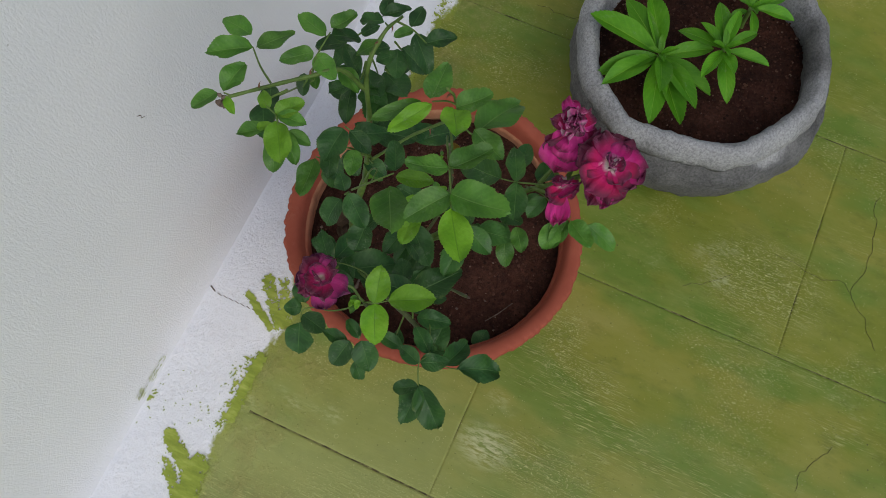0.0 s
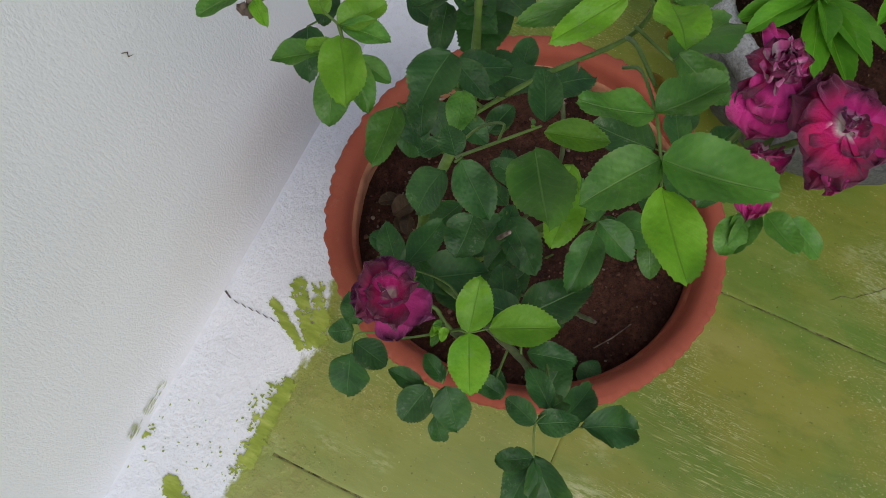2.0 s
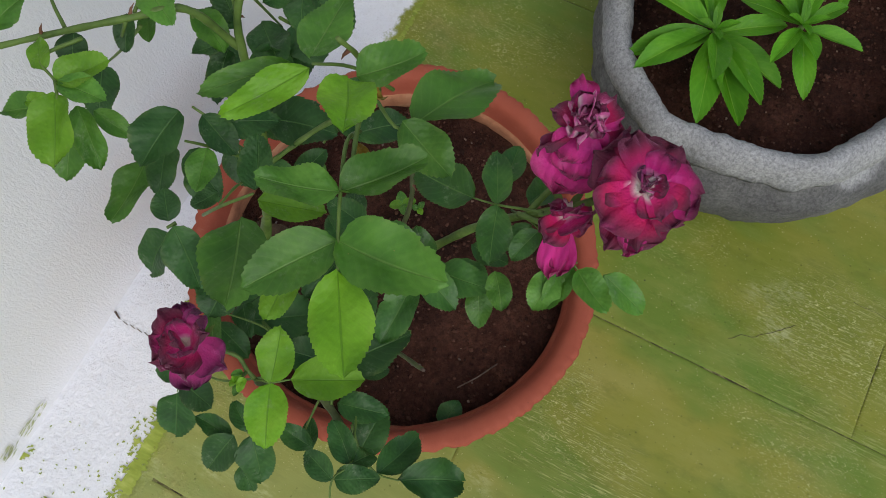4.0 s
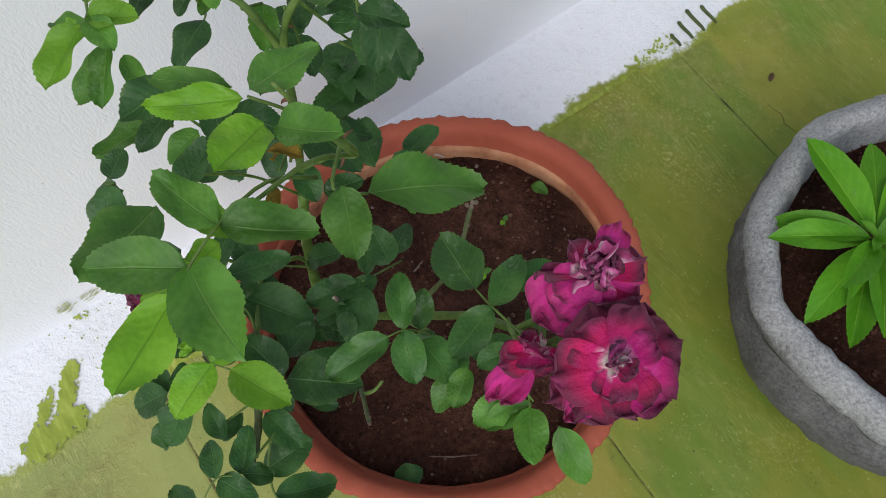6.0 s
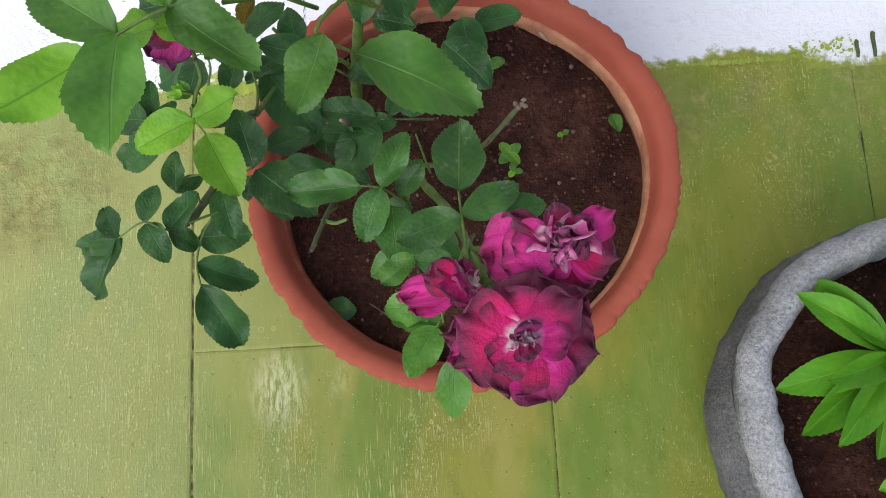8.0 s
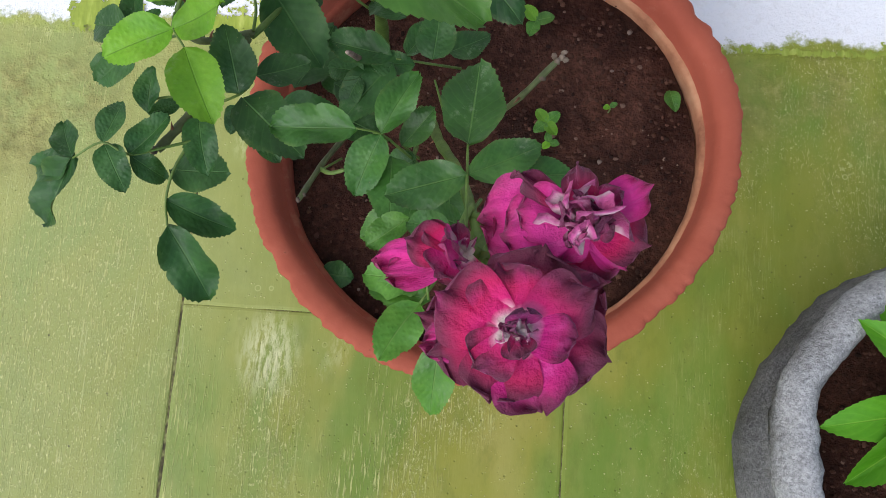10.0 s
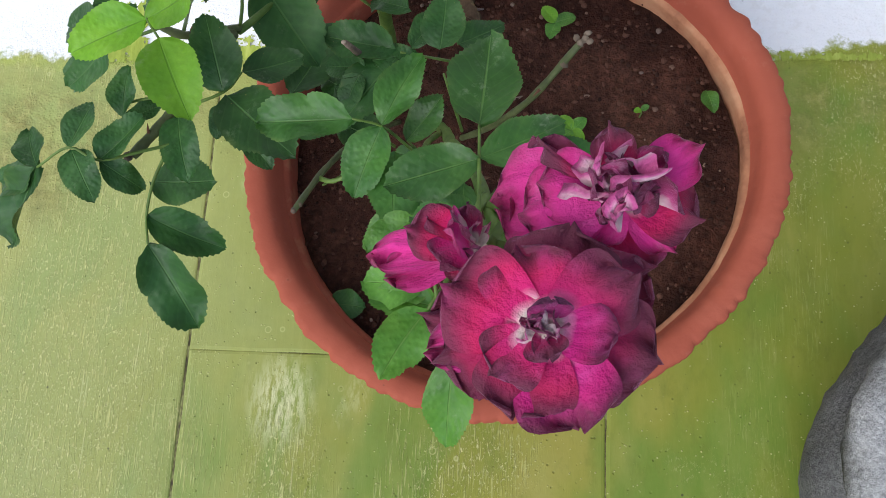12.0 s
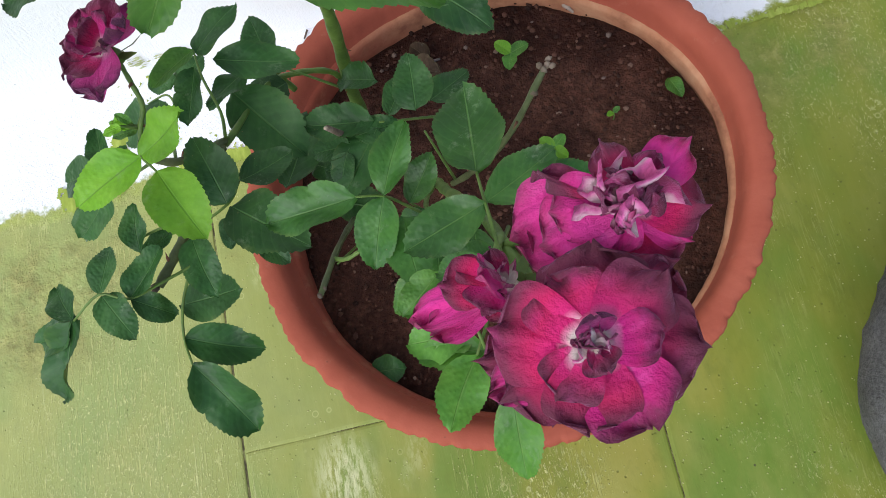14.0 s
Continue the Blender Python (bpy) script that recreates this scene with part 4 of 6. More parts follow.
cane(rose, "stem", [(0.130, 0.120, 0.403), (0.133, 0.130, 0.409), (0.138, 0.139, 0.414), (0.136, 0.150, 0.419), (0.133, 0.161, 0.424)], 0.0016, 0.0013, M_STEM, 2)
cane(rose, "stem", [(0.240, 0.170, 0.150), (0.262, 0.125, 0.24), (0.276, 0.085, 0.32), (0.296, 0.040, 0.40), (0.312, -0.010, 0.455), (0.324, -0.040, 0.492)], 0.0042, 0.0022, M_STEM, 4)
cane(rose, "stem", [(0.306, 0.012, 0.435), (0.340, -0.002, 0.465), (0.355, 0.003, 0.484)], 0.0022, 0.0018, M_STEM)
cane(rose, "stem", [(0.304, 0.018, 0.430), (0.296, -0.006, 0.455), (0.290, -0.014, 0.466)], 0.0020, 0.0016, M_STEM)
cane(rose, "stem", [(0.262, 0.125, 0.24), (0.262, 0.09, 0.31), (0.266, 0.062, 0.365)], 0.0022, 0.0013, M_STEM)
cane(rose, "stem", [(0.190, 0.190, 0.30), (0.178, 0.20, 0.33), (0.17, 0.205, 0.345)], 0.0022, 0.0014, M_STEM)
cane(rose, "dead_stem", [(0.262, 0.150, 0.160), (0.290, 0.122, 0.25), (0.318, 0.112, 0.315), (0.346, 0.127, 0.357)], 0.0025, 0.0019, M_TWIG, 2, "grey-brown cut dead stem")
bm = bmesh.new()
for k, (dx, dy, dz, size) in enumerate(((0, 0, 0, 0.0034), (0.0026, 0.0022, 0.001, 0.0030), (-0.0018, 0.0028, 0.001, 0.0022), (0.0050, 0.0006, 0.001, 0.0022), (0.0040, 0.0050, 0.002, 0.0025), (-0.008, -0.006, -0.012, 0.0027))):
    lump(bm, (0.346 + dx, 0.127 + dy, 0.357 + dz), size, random.Random(90 + k), 1.0)
part("knot", bm, M_KNOT, rose, "knobbly pale dead stem end")
cane(rose, "dead_stem", [(0.225, 0.170, 0.155), (0.212, 0.118, 0.25), (0.204, 0.075, 0.31), (0.195, 0.036, 0.343)], 0.0023, 0.0017, M_TWIG, 2, "dry green-brown pruned twig")
bm = bmesh.new()
for k, (dx, dy, dz, size) in enumerate(((0, 0, 0, 0.0022), (0.0020, 0.0042, -0.003, 0.0019), (0.0012, 0.010, -0.008, 0.0021))):
    lump(bm, (0.195 + dx, 0.036 + dy, 0.343 + dz), size, random.Random(80 + k), 1.0)
part("knot", bm, M_DEAD, rose, "knobbly brown end of a pruned twig")
cane(rose, "twig", [(0.201, 0.062, 0.322), (0.210, 0.058, 0.328), (0.219, 0.060, 0.330)], 0.0016, 0.0012, M_STEM, 0, "short pale green side twig")
cane(rose, "dead_stem", [(0.230, 0.185, 0.16), (0.227, 0.150, 0.27), (0.223, 0.120, 0.372)], 0.0028, 0.0018, M_DEAD, 0, "pruned cane with a pale cut end")
bm = bmesh.new()
lump(bm, (0.2225, 0.1195, 0.3735), 0.0022, random.Random(4), 0.8)
part("cut_end", bm, M_CHIP, rose, "pale cut end of a cane")
bm = bmesh.new()
lump(bm, (0.1205, 0.0495, 0.3865), 0.0028, random.Random(6), 0.9)
part("cut_end", bm, M_DEAD, rose, "brown cut end of a cane")
bm = bmesh.new()
for k in range(9):
    lump(bm, (0.196 + 0.0035 * math.cos(2.1 * k), 0.267 + 0.003 * math.sin(2.7 * k), 0.600 + 0.0016 * (k % 4)), 0.0030, random.Random(k), 1.0)
part("dead_bud", bm, M_DEAD, rose, "withered brown flower bud")

for k, (dx, dy, dz, ln) in enumerate(((0.0, 0.0, 0.0, 0.010), (0.003, -0.002, -0.004, 0.007), (-0.004, 0.002, -0.030, 0.008))):
    p = Vector((0.231 + dx, 0.071 + dy, 0.663 + dz))
    share("withered_leaf", WITHERED, lay(p, p + ln * Vector((math.cos(1.9 * k), math.sin(1.9 * k) - 0.6, -0.8)), 0.45), rose, "small withered yellow-brown leaf")

# top of the bush, high over the pot
compound(rose, [(0.245, 0.085, 0.600), (0.225, 0.076, 0.635), (0.200, 0.063, 0.649), (0.182, 0.054, 0.649), (0.172, 0.049, 0.646)],
         [((0.172, 0.049, 0.646), (0.137, 0.026, 0.650), 0.56, 0, "young"),
          ((0.182, 0.054, 0.649), (0.184, 0.008, 0.657), 0.58, 6, "mid"),
          ((0.182, 0.054, 0.649), (0.149, 0.076, 0.651), 0.55, -6, "mid"),
          ((0.200, 0.063, 0.649), (0.189, 0.094, 0.655), 0.54, 8, "mid"),
          ((0.200, 0.063, 0.649), (0.231, 0.041, 0.643), 0.52, -8, "mid")])
compound(rose, [(0.262, 0.075, 0.620), (0.250, 0.085, 0.650), (0.236, 0.093, 0.668)],
         [((0.234, 0.093, 0.668), (0.201, 0.113, 0.668), 0.36, -12, "young"),
          ((0.233, 0.101, 0.668), (0.208, 0.130, 0.660), 0.30, -16, "mid"),
          ((0.238, 0.095, 0.668), (0.270, 0.096, 0.668), 0.60, 0, "mid"),
          ((0.239, 0.075, 0.668), (0.257, 0.054, 0.675), 0.62, 0, "mid"),
          ((0.235, 0.076, 0.672), (0.211, 0.063, 0.682), 0.72, 0, "young")])
compound(rose, [(0.262, 0.088, 0.610), (0.247, 0.066, 0.618), (0.260, 0.064, 0.600)],
         [((0.260, 0.064, 0.600), (0.310, 0.046, 0.575), 0.50, 0, "mid"),
          ((0.250, 0.064, 0.620), (0.238, 0.034, 0.615), 0.62, 0, "mid")])
compound(rose, [(0.184, 0.146, 0.560), (0.184, 0.123, 0.600), (0.192, 0.107, 0.615)],
         [((0.179, 0.105, 0.617), (0.141, 0.084, 0.635), 0.60, 0, "mid"),
          ((0.193, 0.106, 0.618), (0.215, 0.117, 0.622), 0.62, 0, "dark"),
          ((0.191, 0.105, 0.612), (0.200, 0.076, 0.610), 0.48, 0, "young"),
          ((0.178, 0.082, 0.600), (0.149, 0.081, 0.590), 0.60, 0, "young"),
          ((0.192, 0.088, 0.590), (0.171, 0.088, 0.585), 0.70, 0, "young")])
# dark leaves over the wall side of the pot
compound(rose, [(0.224, 0.153, 0.530), (0.227, 0.156, 0.565), (0.225, 0.170, 0.585)],
         [((0.214, 0.163, 0.606), (0.183, 0.165, 0.603), 0.78, 0, "dark"),
          ((0.225, 0.166, 0.580), (0.217, 0.144, 0.570), 0.62, 0, "dark"),
          ((0.231, 0.168, 0.560), (0.250, 0.143, 0.550), 0.60, 0, "dark")])
compound(rose, [(0.200, 0.182, 0.555), (0.199, 0.184, 0.560), (0.197, 0.186, 0.565)],
         [((0.196, 0.187, 0.563), (0.159, 0.182, 0.567), 0.50, 0, "mid"),
          ((0.219, 0.198, 0.500), (0.212, 0.184, 0.470), 0.60, 0, "dark")])
compound(rose, [(0.167, 0.135, 0.604), (0.163, 0.137, 0.605)],
         [((0.165, 0.135, 0.605), (0.147, 0.112, 0.597), 0.62, 0, "dark"),
          ((0.165, 0.144, 0.585), (0.146, 0.150, 0.565), 0.72, 0, "dark"),
          ((0.166, 0.138, 0.605), (0.178, 0.148, 0.606), 0.80, 0, "dark"),
          ((0.168, 0.128, 0.535), (0.143, 0.127, 0.530), 0.90, 0, "dark")])
compound(rose, [(0.221, 0.182, 0.300), (0.190, 0.192, 0.330)],
         [((0.187, 0.191, 0.340), (0.182, 0.218, 0.350), 0.70, 0, "dark"),
          ((0.193, 0.179, 0.330), (0.159, 0.166, 0.330), 0.70, 0, "dark")])
compound(rose, [(0.301, 0.170, 0.400), (0.311, 0.160, 0.430)],
         [((0.308, 0.157, 0.440), (0.314, 0.122, 0.430), 0.62, 0, "dark"),
          ((0.296, 0.167, 0.420), (0.307, 0.205, 0.420), 0.60, 0, "dark"),
          ((0.316, 0.157, 0.430), (0.346, 0.162, 0.430), 0.60, 0, "dark")])
compound(rose, [(0.285, 0.143, 0.300), (0.247, 0.131, 0.340)],
         [((0.245, 0.128, 0.340), (0.214, 0.091, 0.330), 0.60, 0, "dark"),
          ((0.244, 0.133, 0.340), (0.203, 0.141, 0.340), 0.55, 0, "dark"),
          ((0.253, 0.134, 0.340), (0.268, 0.158, 0.340), 0.55, 0, "dark")])
compound(rose, [(0.236, 0.157, 0.500), (0.244, 0.169, 0.490), (0.245, 0.182, 0.480)],
         [((0.226, 0.203, 0.500), (0.214, 0.180, 0.480), 0.62, 0, "dark"),
          ((0.245, 0.191, 0.480), (0.233, 0.175, 0.460), 0.66, 0, "dark"),
          ((0.251, 0.177, 0.460), (0.247, 0.152, 0.450), 0.66, 0, "dark"),
          ((0.207, 0.164, 0.520), (0.193, 0.173, 0.520), 0.70, 0, "dark")])
compound(rose, [(0.280, 0.172, 0.460), (0.279, 0.179, 0.470)],
         [((0.275, 0.180, 0.480), (0.298, 0.160, 0.470), 0.60, 0, "dark"),
          ((0.274, 0.197, 0.480), (0.271, 0.174, 0.460), 0.60, 0, "dark"),
          ((0.254, 0.155, 0.450), (0.280, 0.148, 0.450), 0.60, 0, "dark"),
          ((0.296, 0.132, 0.460), (0.323, 0.106, 0.450), 0.60, 0, "dark")])
# shoot that leans to the wall
compound(rose, [(0.227, 0.237, 0.605), (0.237, 0.252, 0.605), (0.251, 0.267, 0.605)],
         [((0.261, 0.274, 0.605), (0.265, 0.303, 0.605), 0.62, 0, "mid"),
          ((0.251, 0.267, 0.605), (0.232, 0.303, 0.600), 0.48, 0, "mid"),
          ((0.252, 0.264, 0.605), (0.278, 0.241, 0.605), 0.48, 0, "mid")])
compound(rose, [(0.203, 0.260, 0.605), (0.203, 0.268, 0.605)],
         [((0.204, 0.269, 0.605), (0.234, 0.265, 0.605), 0.62, 0, "mid"),
          ((0.201, 0.273, 0.605), (0.180, 0.285, 0.605), 0.62, 0, "mid"),
          ((0.200, 0.265, 0.605), (0.189, 0.251, 0.605), 0.45, 0, "young")])
compound(rose, [(0.221, 0.215, 0.620), (0.204, 0.226, 0.620), (0.197, 0.213, 0.620)],
         [((0.197, 0.214, 0.620), (0.217, 0.198, 0.620), 0.62, 0, "young"),
          ((0.198, 0.212, 0.620), (0.199, 0.187, 0.620), 0.55, 0, "mid"),
          ((0.199, 0.222, 0.620), (0.212, 0.233, 0.620), 0.62, 0, "young")])
compound(rose, [(0.197, 0.213, 0.620), (0.190, 0.207, 0.620)],
         [((0.191, 0.221, 0.600), (0.178, 0.245, 0.595), 0.50, 0, "mid"),
          ((0.192, 0.210, 0.620), (0.163, 0.192, 0.615), 0.62, 0, "young"),
          ((0.196, 0.211, 0.600), (0.177, 0.191, 0.585), 0.45, 0, "mid"),
          ((0.191, 0.217, 0.590), (0.166, 0.209, 0.575), 0.60, 0, "mid"),
          ((0.200, 0.209, 0.590), (0.199, 0.190, 0.580), 0.50, 0, "mid"),
          ((0.189, 0.211, 0.615), (0.185, 0.226, 0.610), 0.50, 0, "young")])
compound(rose, [(0.247, 0.208, 0.610), (0.263, 0.212, 0.610), (0.288, 0.212, 0.610)],
         [((0.284, 0.214, 0.610), (0.293, 0.244, 0.610), 0.50, 0, "mid"),
          ((0.292, 0.213, 0.610), (0.314, 0.200, 0.610), 0.62, 0, "mid"),
          ((0.265, 0.216, 0.610), (0.246, 0.238, 0.610), 0.52, 0, "mid"),
          ((0.263, 0.213, 0.610), (0.250, 0.188, 0.610), 0.60, 0, "mid"),
          ((0.286, 0.210, 0.610), (0.303, 0.193, 0.590), 0.55, 0, "dark")])
compound(rose, [(0.241, 0.209, 0.610), (0.237, 0.213, 0.600)],
         [((0.249, 0.218, 0.600), (0.234, 0.213, 0.590), 0.60, 0, "dark"),
          ((0.257, 0.215, 0.590), (0.244, 0.206, 0.590), 0.60, 0, "mid"),
          ((0.232, 0.243, 0.590), (0.214, 0.237, 0.580), 0.70, 0, "dark")])
compound(rose, [(0.301, 0.162, 0.630), (0.304, 0.167, 0.630)],
         [((0.305, 0.169, 0.630), (0.304, 0.190, 0.620), 0.55, 0, "dark"),
          ((0.310, 0.170, 0.630), (0.330, 0.176, 0.630), 0.55, 0, "dark"),
          ((0.308, 0.172, 0.630), (0.324, 0.153, 0.630), 0.50, 0, "dark")])
compound(rose, [(0.309, 0.158, 0.630), (0.307, 0.143, 0.630), (0.300, 0.128, 0.630)],
         [((0.299, 0.130, 0.630), (0.315, 0.108, 0.630), 0.55, 0, "dark"),
          ((0.309, 0.146, 0.630), (0.330, 0.145, 0.630), 0.60, 0, "dark"),
          ((0.307, 0.143, 0.630), (0.295, 0.155, 0.630), 0.60, 0, "mid"),
          ((0.322, 0.150, 0.600), (0.302, 0.127, 0.580), 0.50, 0, "dark")])
compound(rose, [(0.280, 0.176, 0.600), (0.283, 0.186, 0.560), (0.282, 0.196, 0.540)],
         [((0.285, 0.196, 0.540), (0.267, 0.213, 0.540), 0.60, 0, "dark"),
          ((0.279, 0.196, 0.540), (0.250, 0.188, 0.530), 0.50, 0, "dark"),
          ((0.288, 0.188, 0.560), (0.281, 0.211, 0.560), 0.60, 0, "dark"),
          ((0.287, 0.190, 0.560), (0.303, 0.211, 0.570), 0.55, 0, "dark")])
compound(rose, [(0.284, 0.173, 0.610), (0.319, 0.191, 0.510)],
         [((0.316, 0.204, 0.510), (0.292, 0.175, 0.520), 0.62, 0, "dark"),
          ((0.323, 0.185, 0.510), (0.304, 0.152, 0.520), 0.64, 0, "dark"),
          ((0.301, 0.187, 0.520), (0.290, 0.183, 0.480), 0.68, 0, "dark"),
          ((0.324, 0.187, 0.510), (0.345, 0.164, 0.510), 0.60, 0, "dark"),
          ((0.299, 0.178, 0.570), (0.314, 0.166, 0.570), 0.70, 0, "dark")])
compound(rose, [(0.313, 0.165, 0.590), (0.324, 0.165, 0.560)],
         [((0.317, 0.173, 0.570), (0.305, 0.191, 0.570), 0.60, 0, "dark"),
          ((0.324, 0.169, 0.560), (0.306, 0.164, 0.540), 0.70, 0, "dark"),
          ((0.327, 0.166, 0.560), (0.323, 0.139, 0.540), 0.60, 0, "dark"),
          ((0.313, 0.179, 0.580), (0.298, 0.197, 0.570), 0.55, 0, "mid")])
compound(rose, [(0.336, 0.214, 0.540), (0.336, 0.228, 0.520)],
         [((0.332, 0.229, 0.520), (0.320, 0.258, 0.510), 0.55, 0, "dark"),
          ((0.331, 0.225, 0.520), (0.308, 0.233, 0.510), 0.60, 0, "dark"),
          ((0.335, 0.213, 0.540), (0.351, 0.202, 0.540), 0.60, 0, "dark")])
compound(rose, [(0.246, 0.176, 0.470), (0.262, 0.180, 0.492), (0.266, 0.174, 0.500)],
         [((0.265, 0.172, 0.500), (0.277, 0.131, 0.495), 0.70, 0, "dark")])
compound(rose, [(0.300, 0.170, 0.560), (0.318, 0.178, 0.520), (0.327, 0.182, 0.500)],
         [((0.327, 0.182, 0.500), (0.275, 0.180, 0.495), 0.66, 0, "dark")])
compound(rose, [(0.262, 0.188, 0.600), (0.275, 0.202, 0.580)],
         [((0.275, 0.202, 0.580), (0.262, 0.177, 0.575), 0.55, 0, "mid"),
          ((0.296, 0.233, 0.500), (0.288, 0.204, 0.495), 0.55, 0, "dark")])
compound(rose, [(0.226, 0.150, 0.540), (0.214, 0.158, 0.572), (0.209, 0.166, 0.580)],
         [((0.204, 0.173, 0.580), (0.180, 0.164, 0.575), 0.62, 0, "dark"),
          ((0.211, 0.154, 0.580), (0.190, 0.149, 0.575), 0.66, 0, "mid")])
compound(rose, [(0.246, 0.208, 0.600), (0.250, 0.250, 0.540), (0.250, 0.281, 0.500)],
         [((0.250, 0.281, 0.500), (0.218, 0.264, 0.495), 0.62, 0, "dark")])
# lower shoots on the open side
compound(rose, [(0.130, 0.124, 0.406), (0.132, 0.118, 0.411), (0.133, 0.112, 0.412), (0.141, 0.101, 0.413)],
         [((0.133, 0.112, 0.412), (0.166, 0.119, 0.432), 0.62, 0, "young"),
          ((0.133, 0.112, 0.412), (0.096, 0.094, 0.411), 0.66, 0, "young"),
          ((0.141, 0.101, 0.413), (0.162, 0.059, 0.412), 0.60, 0, "young")])
compound(rose, [(0.140, 0.118, 0.386), (0.122, 0.160, 0.345), (0.119, 0.184, 0.330), (0.112, 0.197, 0.325), (0.099, 0.194, 0.325)],
         [((0.115, 0.200, 0.325), (0.105, 0.217, 0.325), 0.90, 0, "dark"),
          ((0.107, 0.195, 0.325), (0.101, 0.165, 0.325), 0.75, 0, "dark"),
          ((0.098, 0.194, 0.325), (0.070, 0.186, 0.300), 0.80, 0, "dark"),
          ((0.120, 0.199, 0.325), (0.140, 0.218, 0.325), 0.65, 0, "dark")])
compound(rose, [(0.134, 0.117, 0.396), (0.116, 0.116, 0.388), (0.098, 0.116, 0.385)],
         [((0.093, 0.123, 0.385), (0.066, 0.131, 0.370), 0.75, 0, "dark"),
          ((0.098, 0.113, 0.385), (0.075, 0.093, 0.375), 0.82, 0, "dark"),
          ((0.100, 0.115, 0.385), (0.112, 0.135, 0.385), 0.55, 0, "dark")])
compound(rose, [(0.145, 0.058, 0.385), (0.128, 0.050, 0.392), (0.112, 0.043, 0.399), (0.098, 0.048, 0.403), (0.079, 0.040, 0.396)],
         [((0.098, 0.048, 0.403), (0.106, 0.072, 0.402), 0.62, 0, "dark"),
          ((0.099, 0.047, 0.402), (0.113, 0.022, 0.398), 0.62, 0, "dark"),
          ((0.112, 0.043, 0.399), (0.125, 0.036, 0.375), 0.50, 0, "dark"),
          ((0.112, 0.043, 0.399), (0.131, 0.067, 0.398), 0.55, 0, "dark"),
          ((0.079, 0.040, 0.396), (0.053, 0.008, 0.366), 0.56, 10, "dark"),
          ((0.079, 0.040, 0.396), (0.067, 0.062, 0.390), 0.60, 0, "dark"),
          ((0.079, 0.040, 0.396), (0.042, 0.041, 0.370), 0.55, 0, "dark")])
compound(rose, [(0.135, 0.058, 0.375), (0.122, 0.045, 0.360), (0.115, 0.030, 0.348), (0.118, 0.014, 0.348)],
         [((0.118, 0.014, 0.348), (0.139, -0.025, 0.318), 0.55, 0, "dark"),
          ((0.115, 0.030, 0.348), (0.153, 0.018, 0.327), 0.50, 0, "dark"),
          ((0.117, 0.048, 0.352), (0.157, 0.046, 0.362), 0.62, 0, "dark"),
          ((0.143, 0.072, 0.385), (0.152, 0.038, 0.382), 0.55, 0, "dark")])
compound(rose, [(0.142, 0.085, 0.381), (0.122, 0.084, 0.380), (0.107, 0.082, 0.377)],
         [((0.110, 0.074, 0.378), (0.113, 0.100, 0.385), 0.55, 0, "dark"),
          ((0.107, 0.076, 0.372), (0.127, 0.086, 0.370), 0.50, 0, "dark"),
          ((0.079, 0.112, 0.372), (0.066, 0.100, 0.355), 0.60, 0, "dark"),
          ((0.090, 0.126, 0.375), (0.092, 0.154, 0.380), 0.50, 0, "dark")])
compound(rose, [(0.140, 0.075, 0.385), (0.164, 0.087, 0.382), (0.170, 0.101, 0.376)],
         [((0.164, 0.087, 0.382), (0.156, 0.122, 0.398), 0.66, 0, "dark"),
          ((0.170, 0.101, 0.376), (0.199, 0.115, 0.366), 0.60, 0, "dark"),
          ((0.166, 0.085, 0.382), (0.207, 0.050, 0.388), 0.58, 0, "dark"),
          ((0.159, 0.085, 0.370), (0.154, 0.070, 0.360), 0.60, 0, "dark"),
          ((0.169, 0.074, 0.360), (0.183, 0.057, 0.350), 0.55, 0, "dark")])
compound(rose, [(0.168, 0.176, 0.360), (0.167, 0.168, 0.355)],
         [((0.165, 0.170, 0.352), (0.199, 0.125, 0.335), 0.62, 0, "dark"),
          ((0.177, 0.175, 0.360), (0.156, 0.153, 0.370), 0.50, 0, "dark"),
          ((0.167, 0.174, 0.320), (0.189, 0.166, 0.310), 0.60, 0, "dark")])
compound(rose, [(0.268, 0.058, 0.360), (0.260, 0.060, 0.380), (0.250, 0.064, 0.394), (0.238, 0.063, 0.405)],
         [((0.238, 0.063, 0.405), (0.190, 0.063, 0.400), 0.50, 0, "deep"),
          ((0.250, 0.064, 0.394), (0.269, 0.098, 0.400), 0.50, 0, "deep"),
          ((0.250, 0.064, 0.394), (0.237, 0.031, 0.384), 0.62, 0, "deep")])
compound(rose, [(0.265, 0.070, 0.330), (0.260, 0.064, 0.375)],
         [((0.260, 0.063, 0.378), (0.278, 0.083, 0.388), 0.60, 0, "deep"),
          ((0.256, 0.054, 0.385), (0.259, 0.014, 0.392), 0.62, 0, "deep"),
          ((0.255, 0.065, 0.360), (0.263, 0.043, 0.350), 0.60, 0, "deep")])
compound(rose, [(0.303, 0.002, 0.455), (0.301, 0.032, 0.437), (0.300, 0.049, 0.432)],
         [((0.300, 0.049, 0.432), (0.303, 0.095, 0.426), 0.68, 0, "deep"),
          ((0.301, 0.032, 0.437), (0.262, 0.019, 0.438), 0.55, 0, "deep"),
          ((0.301, 0.032, 0.437), (0.336, 0.049, 0.435), 0.50, 0, "deep")])
compound(rose, [(0.280, 0.100, 0.300), (0.272, 0.118, 0.340)],
         [((0.271, 0.126, 0.353), (0.274, 0.158, 0.360), 0.70, 0, "dark"),
          ((0.278, 0.141, 0.330), (0.304, 0.156, 0.325), 0.62, 0, "dark"),
          ((0.231, 0.126, 0.340), (0.258, 0.130, 0.335), 0.60, 0, "dark"),
          ((0.247, 0.170, 0.320), (0.222, 0.188, 0.300), 0.60, 0, "dark")])
